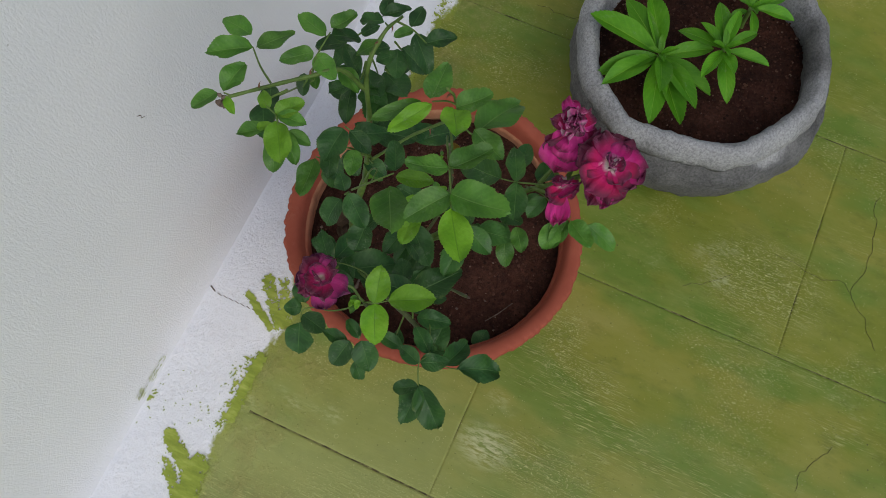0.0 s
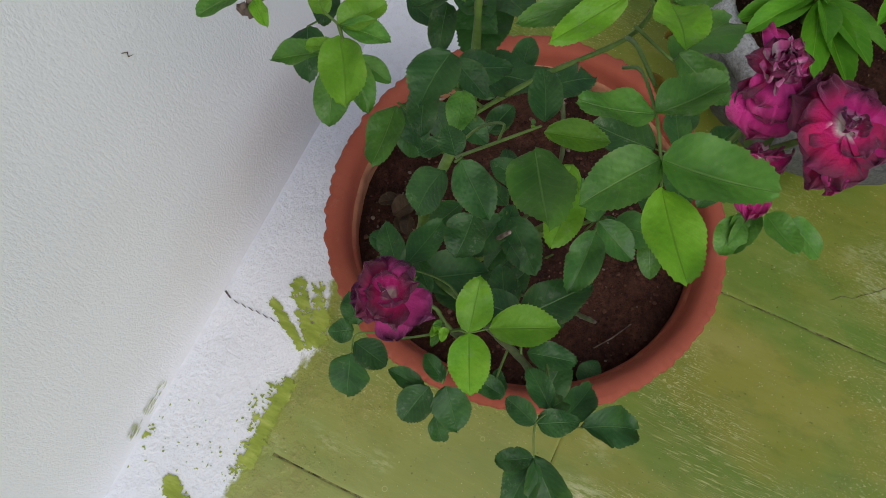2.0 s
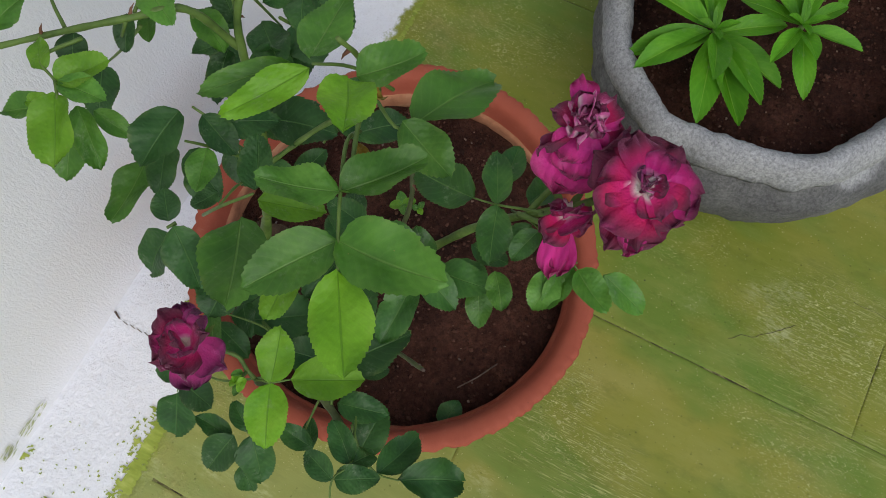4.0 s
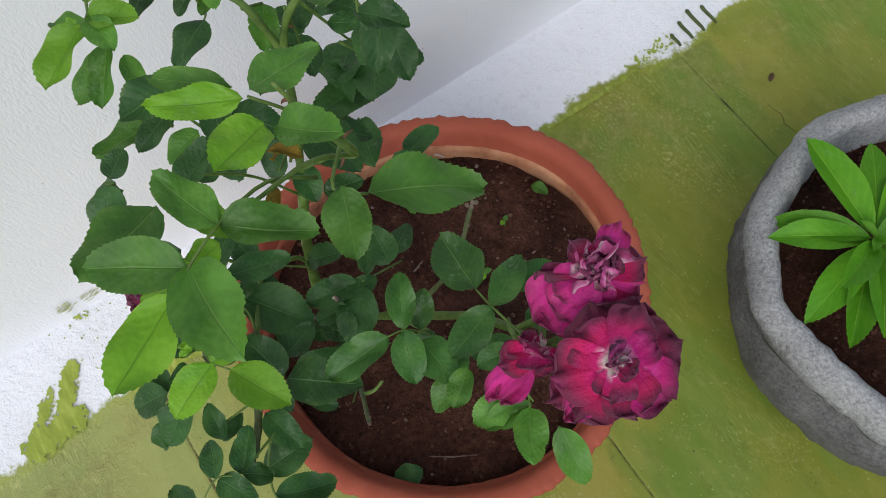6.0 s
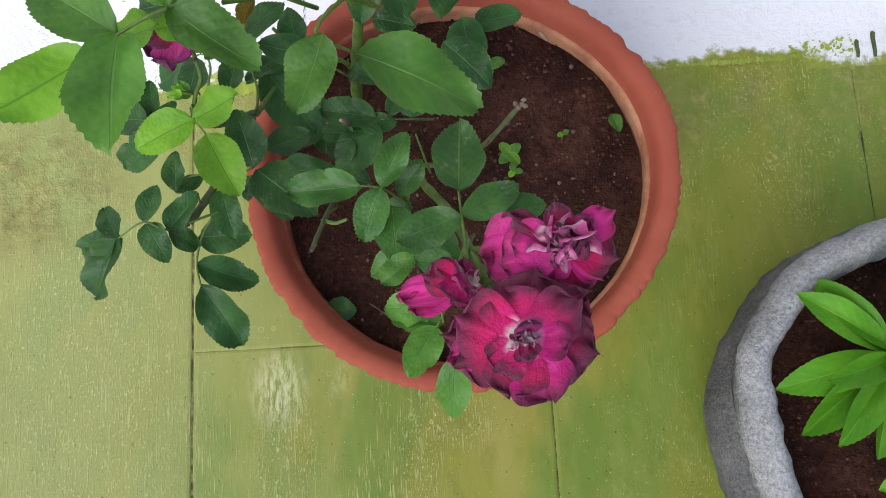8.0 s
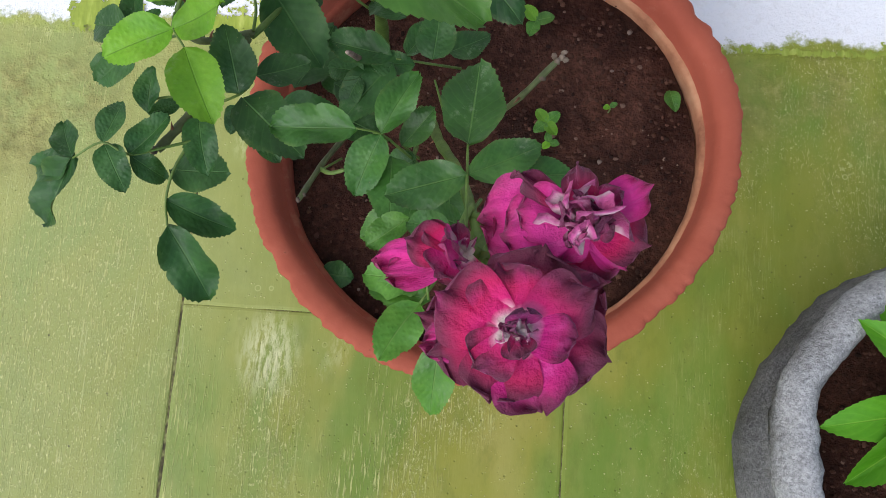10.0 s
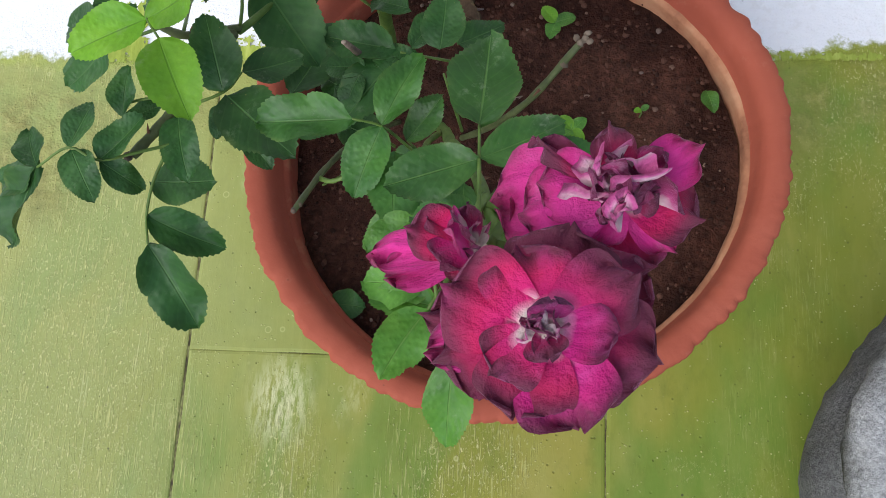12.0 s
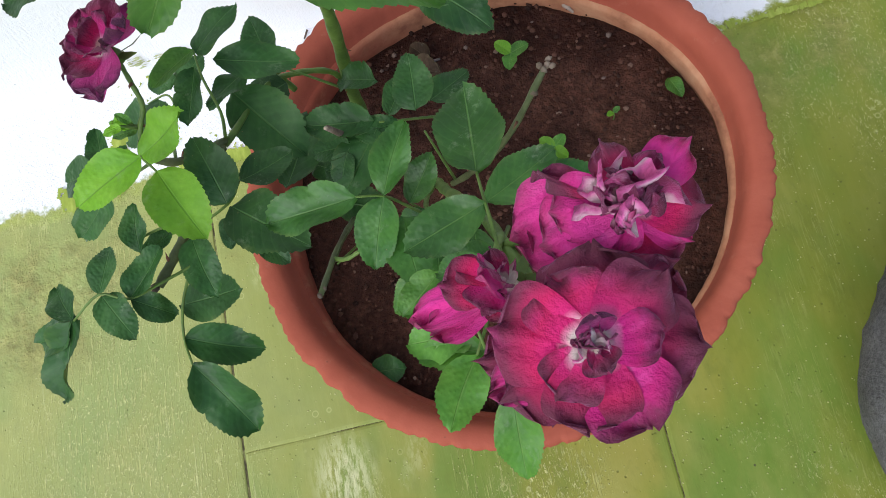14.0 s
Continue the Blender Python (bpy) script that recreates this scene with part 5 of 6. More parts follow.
compound(rose, [(0.240, 0.090, 0.300), (0.235, 0.085, 0.330)],
         [((0.225, 0.118, 0.340), (0.216, 0.101, 0.330), 0.70, 0, "dark"),
          ((0.228, 0.121, 0.340), (0.202, 0.127, 0.330), 0.60, 0, "dark"),
          ((0.211, 0.124, 0.300), (0.189, 0.140, 0.290), 0.60, 0, "dark")])
compound(rose, [(0.132, 0.131, 0.409), (0.128, 0.132, 0.412)],
         [((0.130, 0.132, 0.410), (0.119, 0.134, 0.415), 0.50, 0, "young"),
          ((0.129, 0.132, 0.405), (0.115, 0.131, 0.405), 0.50, 0, "mid"),
          ((0.131, 0.131, 0.415), (0.125, 0.135, 0.420), 0.50, 0, "mid")])
compound(rose, [(0.163, 0.133, 0.368), (0.166, 0.144, 0.378), (0.163, 0.160, 0.390), (0.159, 0.180, 0.388)],
         [((0.159, 0.181, 0.388), (0.134, 0.162, 0.392), 0.50, 0, "mid"),
          ((0.166, 0.177, 0.380), (0.212, 0.170, 0.365), 0.45, 0, "dark"),
          ((0.159, 0.180, 0.385), (0.187, 0.204, 0.385), 0.50, 0, "dark"),
          ((0.153, 0.178, 0.375), (0.143, 0.146, 0.370), 0.55, 0, "dark")])
compound(rose, [(0.132, 0.130, 0.409), (0.126, 0.129, 0.418)],
         [((0.128, 0.127, 0.420), (0.118, 0.125, 0.420), 0.60, 0, "young"),
          ((0.125, 0.130, 0.410), (0.126, 0.134, 0.420), 0.60, 0, "young")])
# leaves under the flower cluster
compound(rose, [(0.302, 0.002, 0.440), (0.290, -0.021, 0.440), (0.283, -0.033, 0.440)],
         [((0.283, -0.033, 0.440), (0.266, -0.061, 0.441), 0.62, 0, "mid"),
          ((0.293, -0.050, 0.425), (0.289, -0.085, 0.398), 0.44, 0, "mid"),
          ((0.281, -0.018, 0.430), (0.264, -0.029, 0.420), 0.60, 0, "mid"),
          ((0.270, 0.017, 0.400), (0.248, 0.001, 0.395), 0.62, 0, "mid")])
compound(rose, [(0.308, 0.024, 0.420), (0.298, 0.003, 0.440), (0.283, -0.017, 0.450)],
         [((0.301, 0.007, 0.430), (0.281, 0.016, 0.420), 0.62, 0, "deep"),
          ((0.296, -0.000, 0.440), (0.273, 0.008, 0.430), 0.60, 0, "deep"),
          ((0.280, -0.021, 0.430), (0.252, -0.018, 0.420), 0.70, 0, "mid"),
          ((0.323, 0.037, 0.420), (0.353, 0.040, 0.420), 0.60, 0, "deep"),
          ((0.314, 0.015, 0.430), (0.340, 0.004, 0.430), 0.70, 0, "deep")])
compound(rose, [(0.285, -0.015, 0.450), (0.287, -0.031, 0.440)],
         [((0.287, -0.030, 0.430), (0.256, -0.025, 0.420), 0.50, 0, "mid"),
          ((0.263, 0.025, 0.370), (0.238, 0.012, 0.360), 0.62, 0, "mid")])
compound(rose, [(0.275, 0.044, 0.360), (0.272, 0.050, 0.360)],
         [((0.270, 0.048, 0.370), (0.265, 0.018, 0.370), 0.70, 0, "deep"),
          ((0.268, 0.058, 0.370), (0.244, 0.050, 0.360), 0.70, 0, "deep"),
          ((0.289, 0.044, 0.370), (0.288, 0.014, 0.370), 0.60, 0, "deep")])
# low leaves near the soil
compound(rose, [(0.200, 0.090, 0.250), (0.190, 0.075, 0.270)],
         [((0.173, 0.123, 0.300), (0.196, 0.170, 0.300), 0.60, 0, "dark"),
          ((0.198, 0.114, 0.280), (0.231, 0.100, 0.280), 0.70, 0, "dark"),
          ((0.200, 0.128, 0.300), (0.228, 0.116, 0.300), 0.70, 0, "dark"),
          ((0.164, 0.111, 0.300), (0.212, 0.102, 0.300), 0.50, 0, "dark")])

# ---- blooms ----
def petal(material, cup, ruffle, seed, notch=0.05):
    """A petal 1 long and 1 wide that widens outwards, with a ruffled end."""
    r = random.Random(seed)
    rows, cols = 18, 21
    ph = [r.uniform(0, 6.28) for _ in range(5)]
    me = bpy.data.meshes.new("petal")
    co, fa, uv = [], [], []
    for i in range(rows):
        s = i / (rows - 1)
        w = 0.5 * (0.30 + 0.70 * math.sin(math.pi / 2 * min(1, s / 0.72)) ** 1.1) * math.sqrt(max(0.0, 1 - max(0.0, (s - 0.60) / 0.402) ** 4.2))
        for j in range(cols):
            v = 2 * j / (cols - 1) - 1
            out = s * (1 - 0.10 * v * v * s) + notch * s**4 * (math.sin(3.1 * v + ph[0]) + 0.7 * math.sin(8 * v + ph[1]))
            z = cup * (s * s * 0.55 + 0.5 * w * v * v) + ruffle * s * s * (math.sin(4.6 * v + ph[2] + 2 * s) + 0.55 * math.sin(9 * v + ph[3]) * s + 0.4 * math.sin(7 * s + ph[4]) + 0.55 * math.sin(13 * v + ph[1]) * s * s)
            z -= 0.30 * max(0, s - 0.74) * (1 - 0.5 * v * v)
            z += 0.012 * noise.noise((s * 5 + seed, v * 4, 1.3)) + 0.007 * noise.noise((s * 11, v * 9 + seed, 2.1))
            co.append((out, w * v, z))
            uv.append((s, 0.5 + 0.5 * v))
    for i in range(rows - 1):
        for j in range(cols - 1):
            a = i * cols + j
            fa.append((a, a + cols, a + cols + 1, a + 1))
    me.from_pydata(co, [], fa)
    layer = me.uv_layers.new(name="UVMap")
    for loop in me.loops:
        layer.data[loop.index].uv = uv[loop.vertex_index]
    me.materials.append(material)
    for p in me.polygons:
        p.use_smooth = True
    return me


def curled(material, seed):
    """A small inner petal, creased into uneven folds and bent inwards at its blunt end."""
    r = random.Random(seed)
    rows, cols = 13, 17
    ph = [r.uniform(0, 6.28) for _ in range(5)]
    me = bpy.data.meshes.new("petal")
    co, fa, uv = [], [], []
    for i in range(rows):
        t = i / (rows - 1)
        w = 0.5 * (0.50 + 0.50 * math.sin(math.pi / 2 * min(1, t / 0.5))) * (1 - 0.30 * max(0.0, t - 0.75) / 0.25)
        for j in range(cols):
            v = 2 * j / (cols - 1) - 1
            crease = 0.20 * math.sin(4.6 * v + ph[0] + 0.8 * t) + 0.10 * math.sin(9.5 * v + ph[1])
            rag = 0.12 * t**3 * (math.sin(8 * v + ph[2]) + 0.7 * math.sin(17 * v + ph[3]))
            co.append((t * (1 - 0.12 * v * v) - 0.22 * t**3 + rag, w * v + 0.13 * t * math.sin(5.2 * v + ph[4]), 0.32 * v * v * w + crease * (0.25 + 0.75 * t) + 0.22 * t**3))
            uv.append((t, 0.5 + 0.5 * v))
    for i in range(rows - 1):
        for j in range(cols - 1):
            a = i * cols + j
            fa.append((a, a + cols, a + cols + 1, a + 1))
    me.from_pydata(co, [], fa)
    layer = me.uv_layers.new(name="UVMap")
    for loop in me.loops:
        layer.data[loop.index].uv = uv[loop.vertex_index]
    me.materials.append(material)
    for p in me.polygons:
        p.use_smooth = True
    return me


PETALS = {
    "open": [petal(M_PETAL, 0.09, 0.070, 200 + i, 0.030) for i in range(7)],
    "plum": [petal(M_PETAL_PLUM, 0.08, 0.080, 210 + i, 0.034) for i in range(6)],
    "magenta": [petal(M_PETAL_MAGENTA, 0.09, 0.074, 215 + i, 0.030) for i in range(4)],
    "crumpled": [curled(M_PETAL_IN, 220 + i) for i in range(6)],
    "white": [curled(M_PETAL_WHITE, 230 + i) for i in range(4)],
    "lilac": [petal(M_PETAL_LILAC, 0.14, 0.085, 250 + i, 0.030) for i in range(5)],
    "pink": [petal(M_PETAL_PINK, 0.16, 0.080, 240 + i, 0.014) for i in range(5)],
}
petal_rng = random.Random(31)


def bloom(plant, center, facing, petals, label):
    """A bloom on its cup: petals as (claw, tip, width by length, roll, kind)."""
    n = Vector(facing).normalized()
    x = n.cross(Vector((0, 1, 0))).normalized()
    frame_m = Matrix((x, n.cross(x), n)).transposed().to_4x4()
    frame_m.translation = Vector(center)
    bm = bmesh.new()
    tube(bm, [frame_m @ Vector((0, 0, -0.012)), frame_m @ Vector((0, 0, -0.007)), frame_m @ Vector((0, 0, -0.003))], [0.0022, 0.0040, 0.0032], 9)
    flower = part("flower", bm, M_STEM, plant, label)
    for k in range(5):
        a = 1.256 * k + 0.3
        bm = bmesh.new()
        rows = []
        for d, h, w in ((0.003, 0, 0.0022), (0.010, -0.003, 0.0026), (0.018, -0.004, 0.0004)):
            rows.append([bm.verts.new(frame_m @ Vector((d * math.cos(a) - s * w * math.sin(a), d * math.sin(a) + s * w * math.cos(a), -0.008 + h))) for s in (-1, 1)])
        for p, q in zip(rows, rows[1:]):
            bm.faces.new((p[0], p[1], q[1], q[0]))
        part("sepal", bm, M_STEM, flower)
    for claw, tip, width, roll, kind in petals:
        share("petal", petal_rng.choice(PETALS[kind]), lay(claw, tip, width, roll), flower)
    return flower


def whorl(center, facing, tiers, seed):
    """Petals set in rings round a middle: rings of (count, length, width, degrees of rise, kind, start)."""
    r = random.Random(seed)
    n = Vector(facing).normalized()
    x = n.cross(Vector((0, 1, 0))).normalized()
    y = n.cross(x)
    made = []
    for count, length, width, rise, kind, start in tiers:
        for k in range(count):
            a, e = start + 2 * math.pi * k / count + r.uniform(-0.2, 0.2), radians(rise + r.uniform(-10, 10))
            d = math.cos(e) * (math.cos(a) * x + math.sin(a) * y) + math.sin(e) * n
            made.append((Vector(center), Vector(center) + length * r.uniform(0.88, 1.12) * d, width, r.uniform(-14, 14), kind))
    return made


def heart(flower, center, spread, count, seed):
    """Stamens in the middle of an open bloom."""
    r = random.Random(seed)
    bm = bmesh.new()
    for _ in range(count):
        a, d = r.uniform(0, 6.28), spread * math.sqrt(r.random())
        p = Vector(center) + Vector((d * math.cos(a), d * math.sin(a), 0.002))
        tube(bm, [p, p + Vector((0.2 * d * math.cos(a), 0.2 * d * math.sin(a), r.uniform(0.002, 0.005)))], [0.0004, 0.0007], 5)
    part("stamens", bm, M_STAMEN, flower, "yellow-white stamens")


big = bloom(rose, (0.328, -0.048, 0.499), (0.020, -0.140, 1.000), [
    ((0.328, -0.048, 0.496), (0.337, -0.012, 0.492), 1.06, 0, "plum"),
    ((0.328, -0.048, 0.494), (0.365, -0.025, 0.486), 0.68, 12, "open"),
    ((0.328, -0.048, 0.494), (0.287, -0.042, 0.484), 0.57, -10, "open"),
    ((0.328, -0.048, 0.494), (0.289, -0.054, 0.481), 0.46, -16, "pink"),
    ((0.328, -0.048, 0.496), (0.293, -0.059, 0.487), 0.85, -6, "open"),
    ((0.328, -0.048, 0.496), (0.366, -0.057, 0.487), 0.93, 6, "plum"),
    ((0.328, -0.048, 0.496), (0.350, -0.067, 0.486), 0.92, 0, "open"),
    ((0.328, -0.048, 0.496), (0.309, -0.071, 0.487), 0.96, 0, "plum"),
    ((0.328, -0.048, 0.498), (0.295, -0.034, 0.495), 1.03, -7, "open"),
    ((0.328, -0.048, 0.500), (0.319, -0.021, 0.497), 1.12, -4, "open"),
    ((0.328, -0.049, 0.500), (0.358, -0.029, 0.498), 0.82, 9, "plum"),
    ((0.328, -0.048, 0.500), (0.352, -0.050, 0.502), 1.00, -14, "magenta"),
    ((0.328, -0.048, 0.498), (0.341, -0.080, 0.491), 1.00, 8, "magenta"),
    ((0.328, -0.048, 0.500), (0.320, -0.077, 0.493), 1.12, -6, "open"),
    ((0.328, -0.049, 0.500), (0.312, -0.064, 0.499), 1.11, 8, "plum"),
    ((0.328, -0.048, 0.499), (0.331, -0.042, 0.506), 1.35, 20, "crumpled"),
    ((0.328, -0.049, 0.499), (0.320, -0.046, 0.505), 1.15, -25, "white"),
    ((0.328, -0.049, 0.499), (0.330, -0.059, 0.506), 1.2, 10, "plum"),
    ((0.328, -0.050, 0.499), (0.336, -0.055, 0.504), 1.1, 30, "white"),
    ((0.328, -0.049, 0.499), (0.326, -0.053, 0.507), 1.55, -20, "crumpled"),
    ((0.328, -0.048, 0.499), (0.331, -0.040, 0.508), 1.3, 40, "lilac"),
    ((0.328, -0.048, 0.499), (0.324, -0.051, 0.507), 1.45, 35, "crumpled"),
    ((0.328, -0.048, 0.499), (0.328, -0.059, 0.503), 0.75, -30, "plum")], "wide open magenta bloom with dull plum petal rims")
second = bloom(rose, (0.354, 0.001, 0.486), (0.100, 0.050, 1.000), [
    ((0.355, 0.002, 0.484), (0.309, 0.000, 0.474), 0.92, -6, "pink"),
    ((0.354, 0.001, 0.486), (0.315, -0.009, 0.470), 0.84, 8, "pink"),
    ((0.354, 0.001, 0.487), (0.319, -0.007, 0.483), 0.90, 5, "pink"),
    ((0.354, 0.001, 0.488), (0.325, 0.004, 0.490), 0.90, -12, "pink"),
    ((0.354, 0.001, 0.488), (0.324, 0.019, 0.491), 0.39, 30, "plum"),
    ((0.354, 0.000, 0.490), (0.349, 0.022, 0.499), 0.66, -22, "plum"),
    ((0.354, 0.000, 0.489), (0.380, 0.017, 0.493), 0.63, 16, "pink"),
    ((0.354, -0.000, 0.491), (0.367, 0.012, 0.501), 0.73, -14, "magenta"),
    ((0.354, 0.001, 0.487), (0.381, -0.008, 0.486), 0.95, -10, "open"),
    ((0.354, 0.001, 0.487), (0.373, -0.017, 0.480), 0.60, 14, "pink"),
    ((0.354, 0.001, 0.487), (0.345, -0.016, 0.482), 0.85, 0, "pink"),
    ((0.355, 0.003, 0.483), (0.359, -0.026, 0.474), 0.86, 0, "open"),
    ((0.352, 0.002, 0.487), (0.335, 0.004, 0.503), 0.69, 38, "white"),
    ((0.352, 0.003, 0.488), (0.341, 0.007, 0.506), 0.78, -30, "crumpled"),
    ((0.352, 0.002, 0.488), (0.352, 0.009, 0.507), 0.68, 42, "crumpled"),
    ((0.354, 0.002, 0.488), (0.348, -0.001, 0.510), 1.32, -45, "white"),
    ((0.355, 0.001, 0.488), (0.350, -0.010, 0.505), 1.59, 40, "white"),
    ((0.356, 0.001, 0.488), (0.359, -0.001, 0.508), 1.34, 30, "white"),
    ((0.356, -0.000, 0.488), (0.359, -0.009, 0.507), 1.35, -40, "crumpled"),
    ((0.355, -0.001, 0.488), (0.355, -0.013, 0.503), 1.17, 25, "crumpled"),
    ((0.354, 0.000, 0.488), (0.343, -0.004, 0.503), 0.93, -30, "white"),
    ((0.356, 0.001, 0.488), (0.363, -0.003, 0.502), 1.05, 50, "plum"),
    ((0.354, 0.001, 0.488), (0.346, -0.009, 0.500), 1.01, 20, "crumpled")], "fading crumpled magenta and white bloom")
bloom(rose, (0.303, -0.012, 0.466), (-0.600, -0.150, 0.750), [
    ((0.303, -0.011, 0.464), (0.262, -0.019, 0.462), 0.46, 10, "pink"),
    ((0.303, -0.011, 0.462), (0.268, -0.024, 0.456), 0.53, -10, "pink"),
    ((0.303, -0.013, 0.470), (0.278, -0.009, 0.476), 0.82, -16, "open"),
    ((0.303, -0.013, 0.472), (0.292, -0.024, 0.481), 1.31, 18, "magenta"),
    ((0.303, -0.013, 0.470), (0.284, -0.002, 0.474), 0.70, 30, "open"),
    ((0.303, -0.013, 0.472), (0.300, -0.001, 0.480), 0.78, -30, "plum"),
    ((0.303, -0.014, 0.473), (0.294, -0.012, 0.486), 1.36, 26, "pink"),
    ((0.303, -0.013, 0.470), (0.308, -0.004, 0.477), 0.75, 10, "white"),
    ((0.303, -0.012, 0.467), (0.304, -0.029, 0.468), 1.36, 0, "open"),
    ((0.303, -0.013, 0.471), (0.298, -0.022, 0.486), 1.40, -40, "crumpled")], "small pink magenta bloom facing sideways")
heart(second, (0.356, 0.004, 0.492), 0.006, 6, 8)
SMALL = (0.129, 0.167, 0.432)
TILT = (-0.50, 0.42, 0.76)
bloom(rose, SMALL, TILT, whorl(SMALL, TILT, [(5, 0.0300, 0.82, -4, "lilac", 0.2), (4, 0.0265, 0.80, 20, "plum", 0.9), (4, 0.0230, 0.85, 42, "magenta", 0.1), (3, 0.0180, 0.95, 62, "plum", 0.5)], 15), "single faded purple rose on a side shoot")

# ---- balsam plants in the cement pot ----
balsam = tagged(new("balsam_plant"), "bright green young plant with leaf rosettes in the cement pot", "plant")


def rosette(plant, crown, tips):
    c = Vector(crown)
    bm = bmesh.new()
    tube(bm, smooth_path([(c.x + 0.006, c.y - 0.004, 0.122), (c.x + 0.002, c.y, 0.5 * (0.122 + c.z)), c], 4), [0.0045, 0.0044, 0.0043, 0.0042, 0.004, 0.0038, 0.0035, 0.0032, 0.003], 8)
    stem = part("stem", bm, M_STEM, plant, "pale green juicy stem")
    for k, tip in enumerate(tips):
        t = Vector(tip)
        d = (t - c).normalized()
        base = c + Vector((d.x, d.y, 0)) * 0.004 - Vector((0, 0, 0.002 * (k % 4)))
        share("leaf", BALSAM[k % 4], lay(base, t, 0.32, leaf_rng.uniform(-12, 12)), stem)
    for k in range(4):
        a = 1.57 * k + 0.4
        share("leaf", BALSAM[(k + 1) % 4], lay(c, c + Vector((0.022 * math.cos(a), 0.022 * math.sin(a), 0.016)), 0.34), stem)


rosette(balsam, (0.665, -0.053, 0.195), [(0.679, 0.058, 0.205), (0.727, 0.021, 0.200), (0.750, -0.007, 0.200), (0.587, 0.004, 0.195), (0.605, 0.017, 0.185), (0.561, -0.076, 0.190), (0.580, -0.115, 0.185), (0.605, -0.125, 0.195), (0.590, -0.071, 0.225), (0.618, -0.120, 0.190), (0.642, -0.138, 0.180), (0.707, -0.118, 0.190)])
rosette(balsam, (0.707, -0.131, 0.200), [(0.647, -0.116, 0.205), (0.637, -0.163, 0.185), (0.713, -0.197, 0.190), (0.660, -0.154, 0.220), (0.749, -0.165, 0.200), (0.776, -0.102, 0.200), (0.730, -0.087, 0.205), (0.763, -0.131, 0.215), (0.696, -0.112, 0.220), (0.715, -0.063, 0.190)])
rosette(balsam, (0.786, -0.145, 0.200), [(0.798, -0.208, 0.190), (0.870, -0.139, 0.190), (0.831, -0.100, 0.190), (0.759, -0.121, 0.200), (0.745, -0.162, 0.190), (0.828, -0.186, 0.190)])

# ---- small things on the soil and floor ----
def seedling(x, y, size, count, turn, label):
    """A sprout with a few round leaves."""
    z = SOIL_Z + 0.004
    sprout = tagged(new("seedling"), label, "seedling", group="seedlings in the clay pot")
    sprout.matrix_world = pose(x, y, z)
    bm = bmesh.new()
    tube(bm, [(0, 0, -0.006), (0.001, 0, 0.006), (0, 0, 0.012)], [0.0007, 0.0006, 0.0006], 6)
    part("stem", bm, M_STEM, sprout)
    for k in range(count):
        a = turn + 2 * math.pi * k / count
        share("leaf", BLADES["young" if k % 2 else "mid"][k % 6], lay((0, 0, 0.012), (size * math.cos(a), size * math.sin(a), 0.014), 0.72), sprout)
    return sprout


seedling(0.336, 0.230, 0.015, 3, 0.2, "three-leaved pale green seedling in the soil")
seedling(0.349, 0.144, 0.013, 4, 0.7, "small four-leaved green seedling in the soil")
seedling(0.352, 0.128, 0.008, 3, 1.9, "tiny green seedling in the soil")
seedling(0.398, 0.160, 0.006, 2, 0.4, "tiny two-leaved sprout in the soil")


def chip(name, pts, radii, material, label, category):
    bm = bmesh.new()
    tube(bm, pts, radii, 7)
    return tagged(link(name, bm, material), label, category)


S = SOIL_Z + 0.0045
chip("wood_chip", [(0.3825, 0.2730, S), (0.3870, 0.2640, S + 0.001), (0.3920, 0.2560, S)], [0.0011, 0.0023, 0.0009], M_CHIP, "pale splinter of wood lying on the soil", "wood chip")
chip("twig", [(0.217, 0.018, S - 0.002), (0.233, 0.006, S + 0.001), (0.253, -0.005, S)], [0.0006, 0.0007, 0.0005], M_DEAD, "thin dry twig lying on the soil", "twig")
chip("twig", [(0.300, 0.171, S), (0.314, 0.175, S + 0.001), (0.329, 0.173, S)], [0.0010, 0.0012, 0.0007], M_DEAD, "short brown twig lying on the soil", "twig")
chip("wood_chip", [(0.178, 0.191, S), (0.190, 0.185, S + 0.002), (0.202, 0.187, S)], [0.0014, 0.0026, 0.0010], M_DEAD, "brown bark flake on the soil", "wood chip")
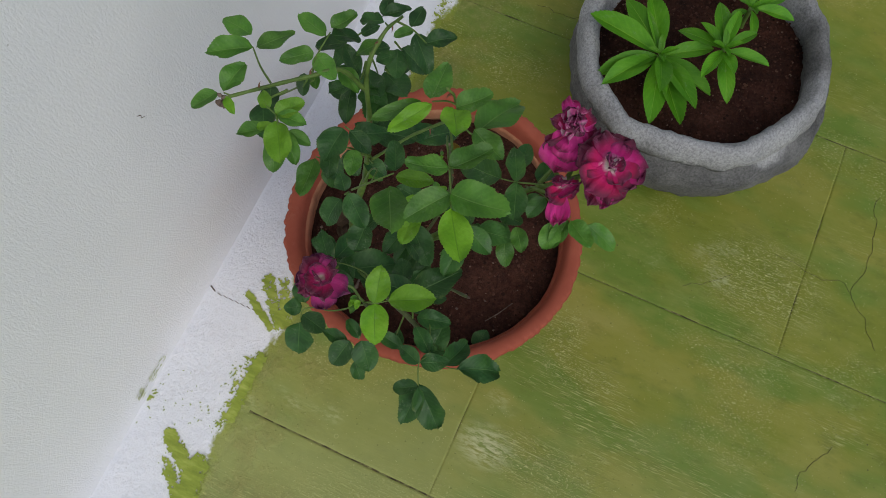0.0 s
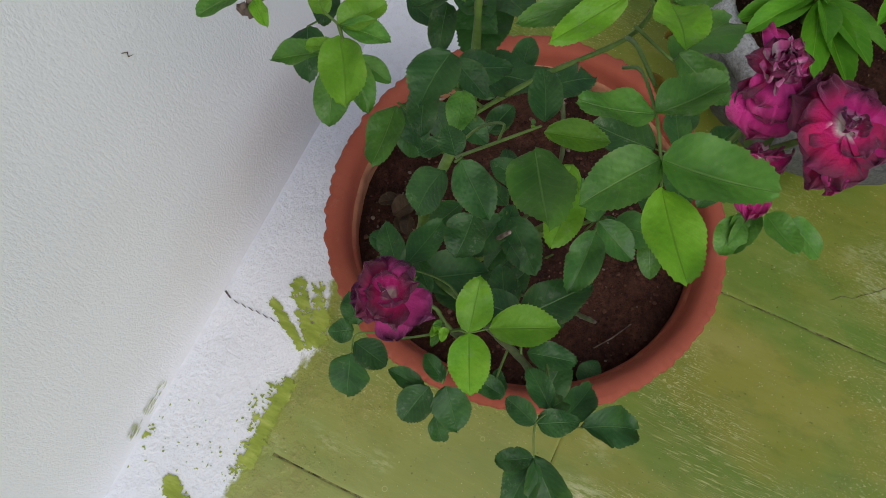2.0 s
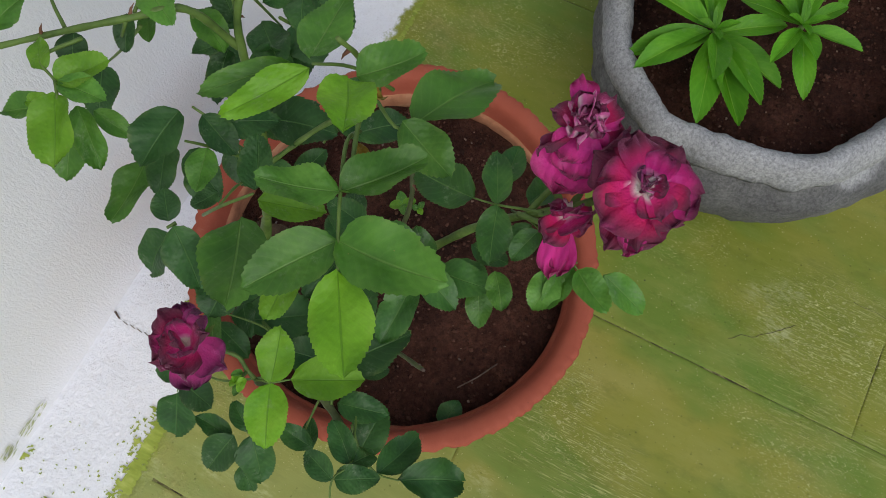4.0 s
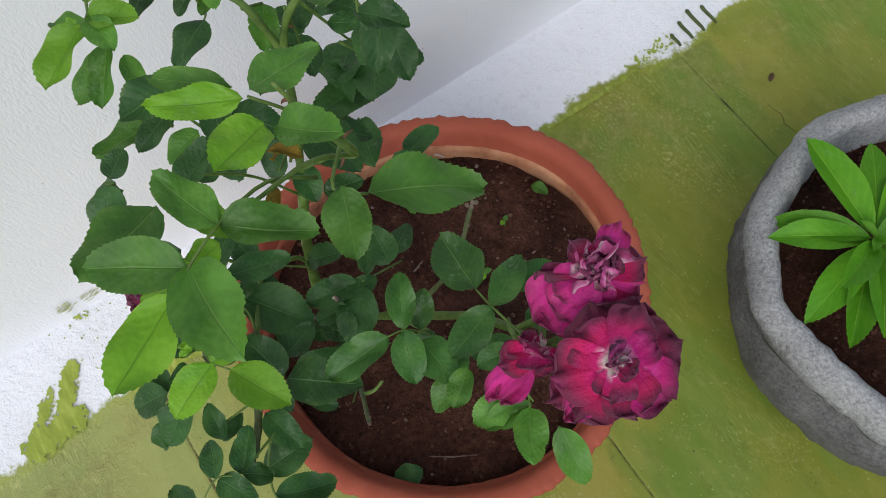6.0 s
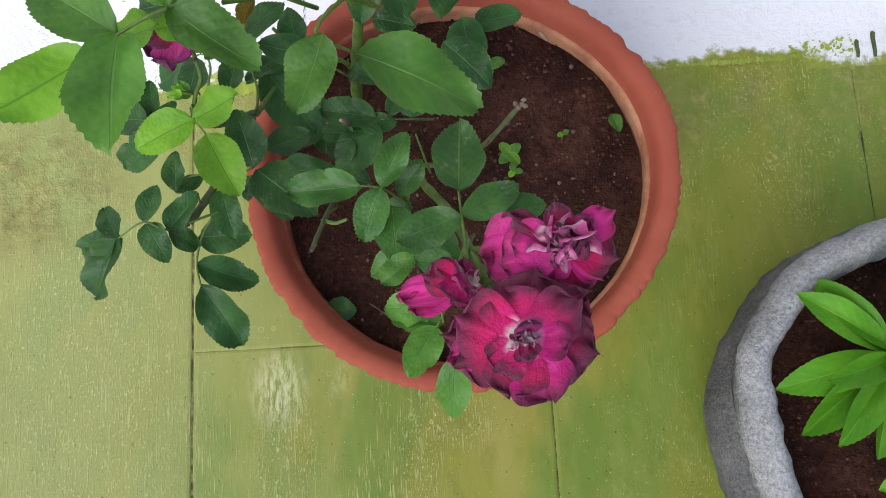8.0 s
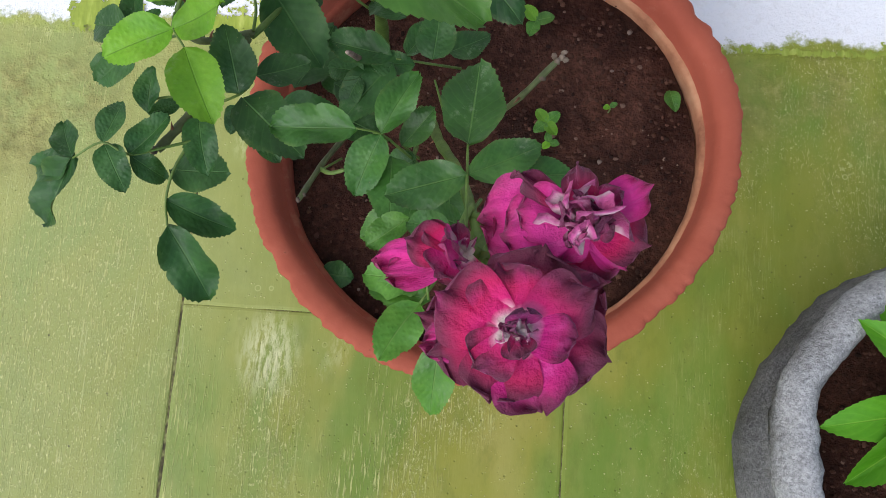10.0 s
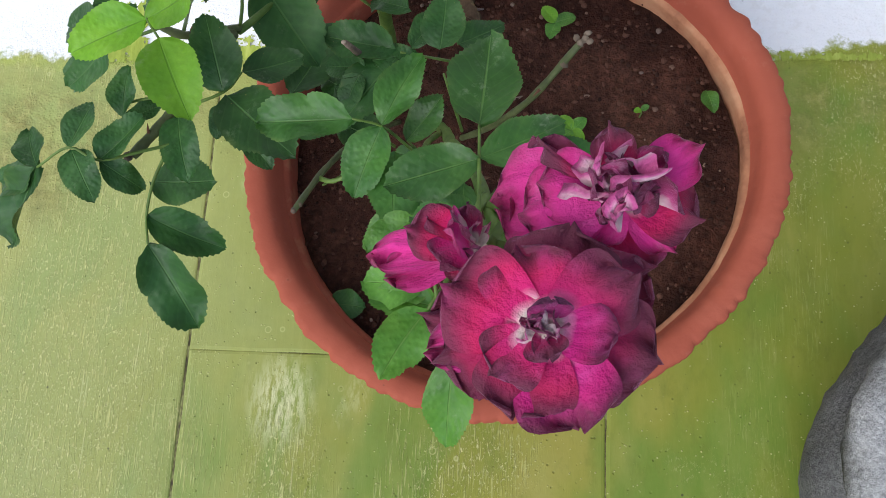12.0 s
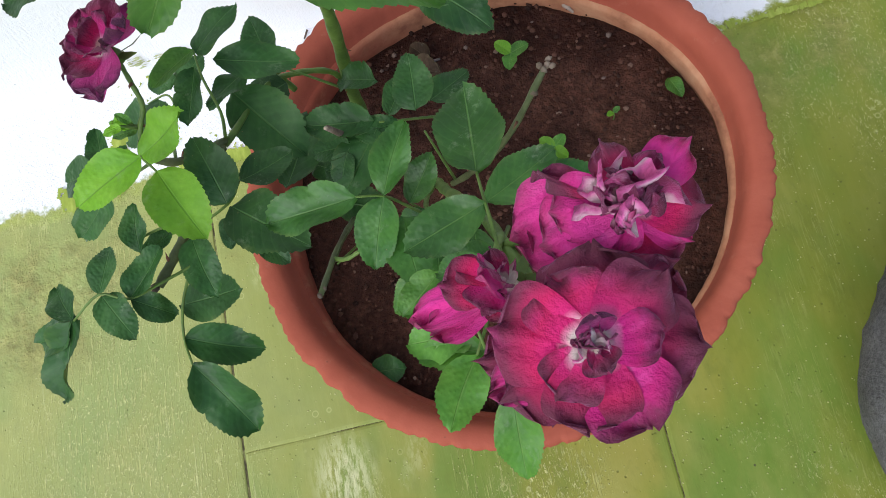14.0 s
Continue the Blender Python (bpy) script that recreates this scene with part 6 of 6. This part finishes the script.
PEBBLE_AT = ((0.303, 0.252), (0.329, 0.200), (0.400, 0.195), (0.426, 0.146), (0.393, 0.118), (0.227, 0.008), (0.241, 0.028), (0.271, -0.004), (0.413, 0.229), (0.359, 0.258), (0.256, 0.239), (0.384, 0.059), (0.217, 0.057), (0.442, 0.116), (0.233, 0.252))
for k, (x, y) in enumerate(PEBBLE_AT):
    bm = bmesh.new()
    lump(bm, (x, y, S - 0.0005), (0.0024, 0.0014, 0.0018, 0.0011)[k % 4], random.Random(60 + k), 0.75)
    tagged(link("pebble", bm, M_PEBBLE), "pale little pebble on the soil", "pebble", group="pebbles on the soil")


def fallen(x, y, z, size, turn, tone, width, label, curl=0):
    leaf = tagged(new("fallen_leaf", BLADES[tone][curl] if tone != "dry" else DRY), label, "leaf", group="fallen leaves")
    leaf.matrix_world = lay((x, y, z), (x + size * math.cos(turn), y + size * math.sin(turn), z + 0.002), width)
    return leaf


DRY = blade("dry", 0.5, 0.35, 99, 7, 0.45, 1.0, 0.06)
fallen(0.446, 0.180, S + 0.001, 0.019, -1.3, "mid", 0.62, "curled pale green leaf on the soil by the rim", 5)
fallen(0.180, 0.014, S + 0.002, 0.026, -0.1, "dark", 0.85, "green fallen leaf on the soil by the rim", 2)
fallen(0.272, 0.249, S, 0.020, 2.2, "dry", 0.7, "withered brown leaf on the soil")
fallen(0.242, 0.231, S, 0.018, 0.7, "dry", 0.6, "withered brown leaf on the soil")
fallen(0.824, 0.190, 0.002, 0.012, 0.6, "dry", 0.55, "small dry leaf on the green floor")

fallen(0.254, 0.246, S + 0.003, 0.028, -0.5, "dry", 0.75, "curled dry brown leaf on the soil by the rim")
fallen(0.242, 0.223, S + 0.002, 0.022, 0.6, "dry", 0.65, "curled dry brown leaf on the soil by the rim")
fallen(0.280, 0.234, S + 0.002, 0.018, 2.8, "dry", 0.7, "withered brown leaf on the soil")
chip("wood_chip", [(0.263, 0.240, S), (0.271, 0.246, S + 0.003), (0.281, 0.248, S)], [0.0009, 0.0018, 0.0007], M_DEAD, "dull brown bark flake on the soil", "wood chip")
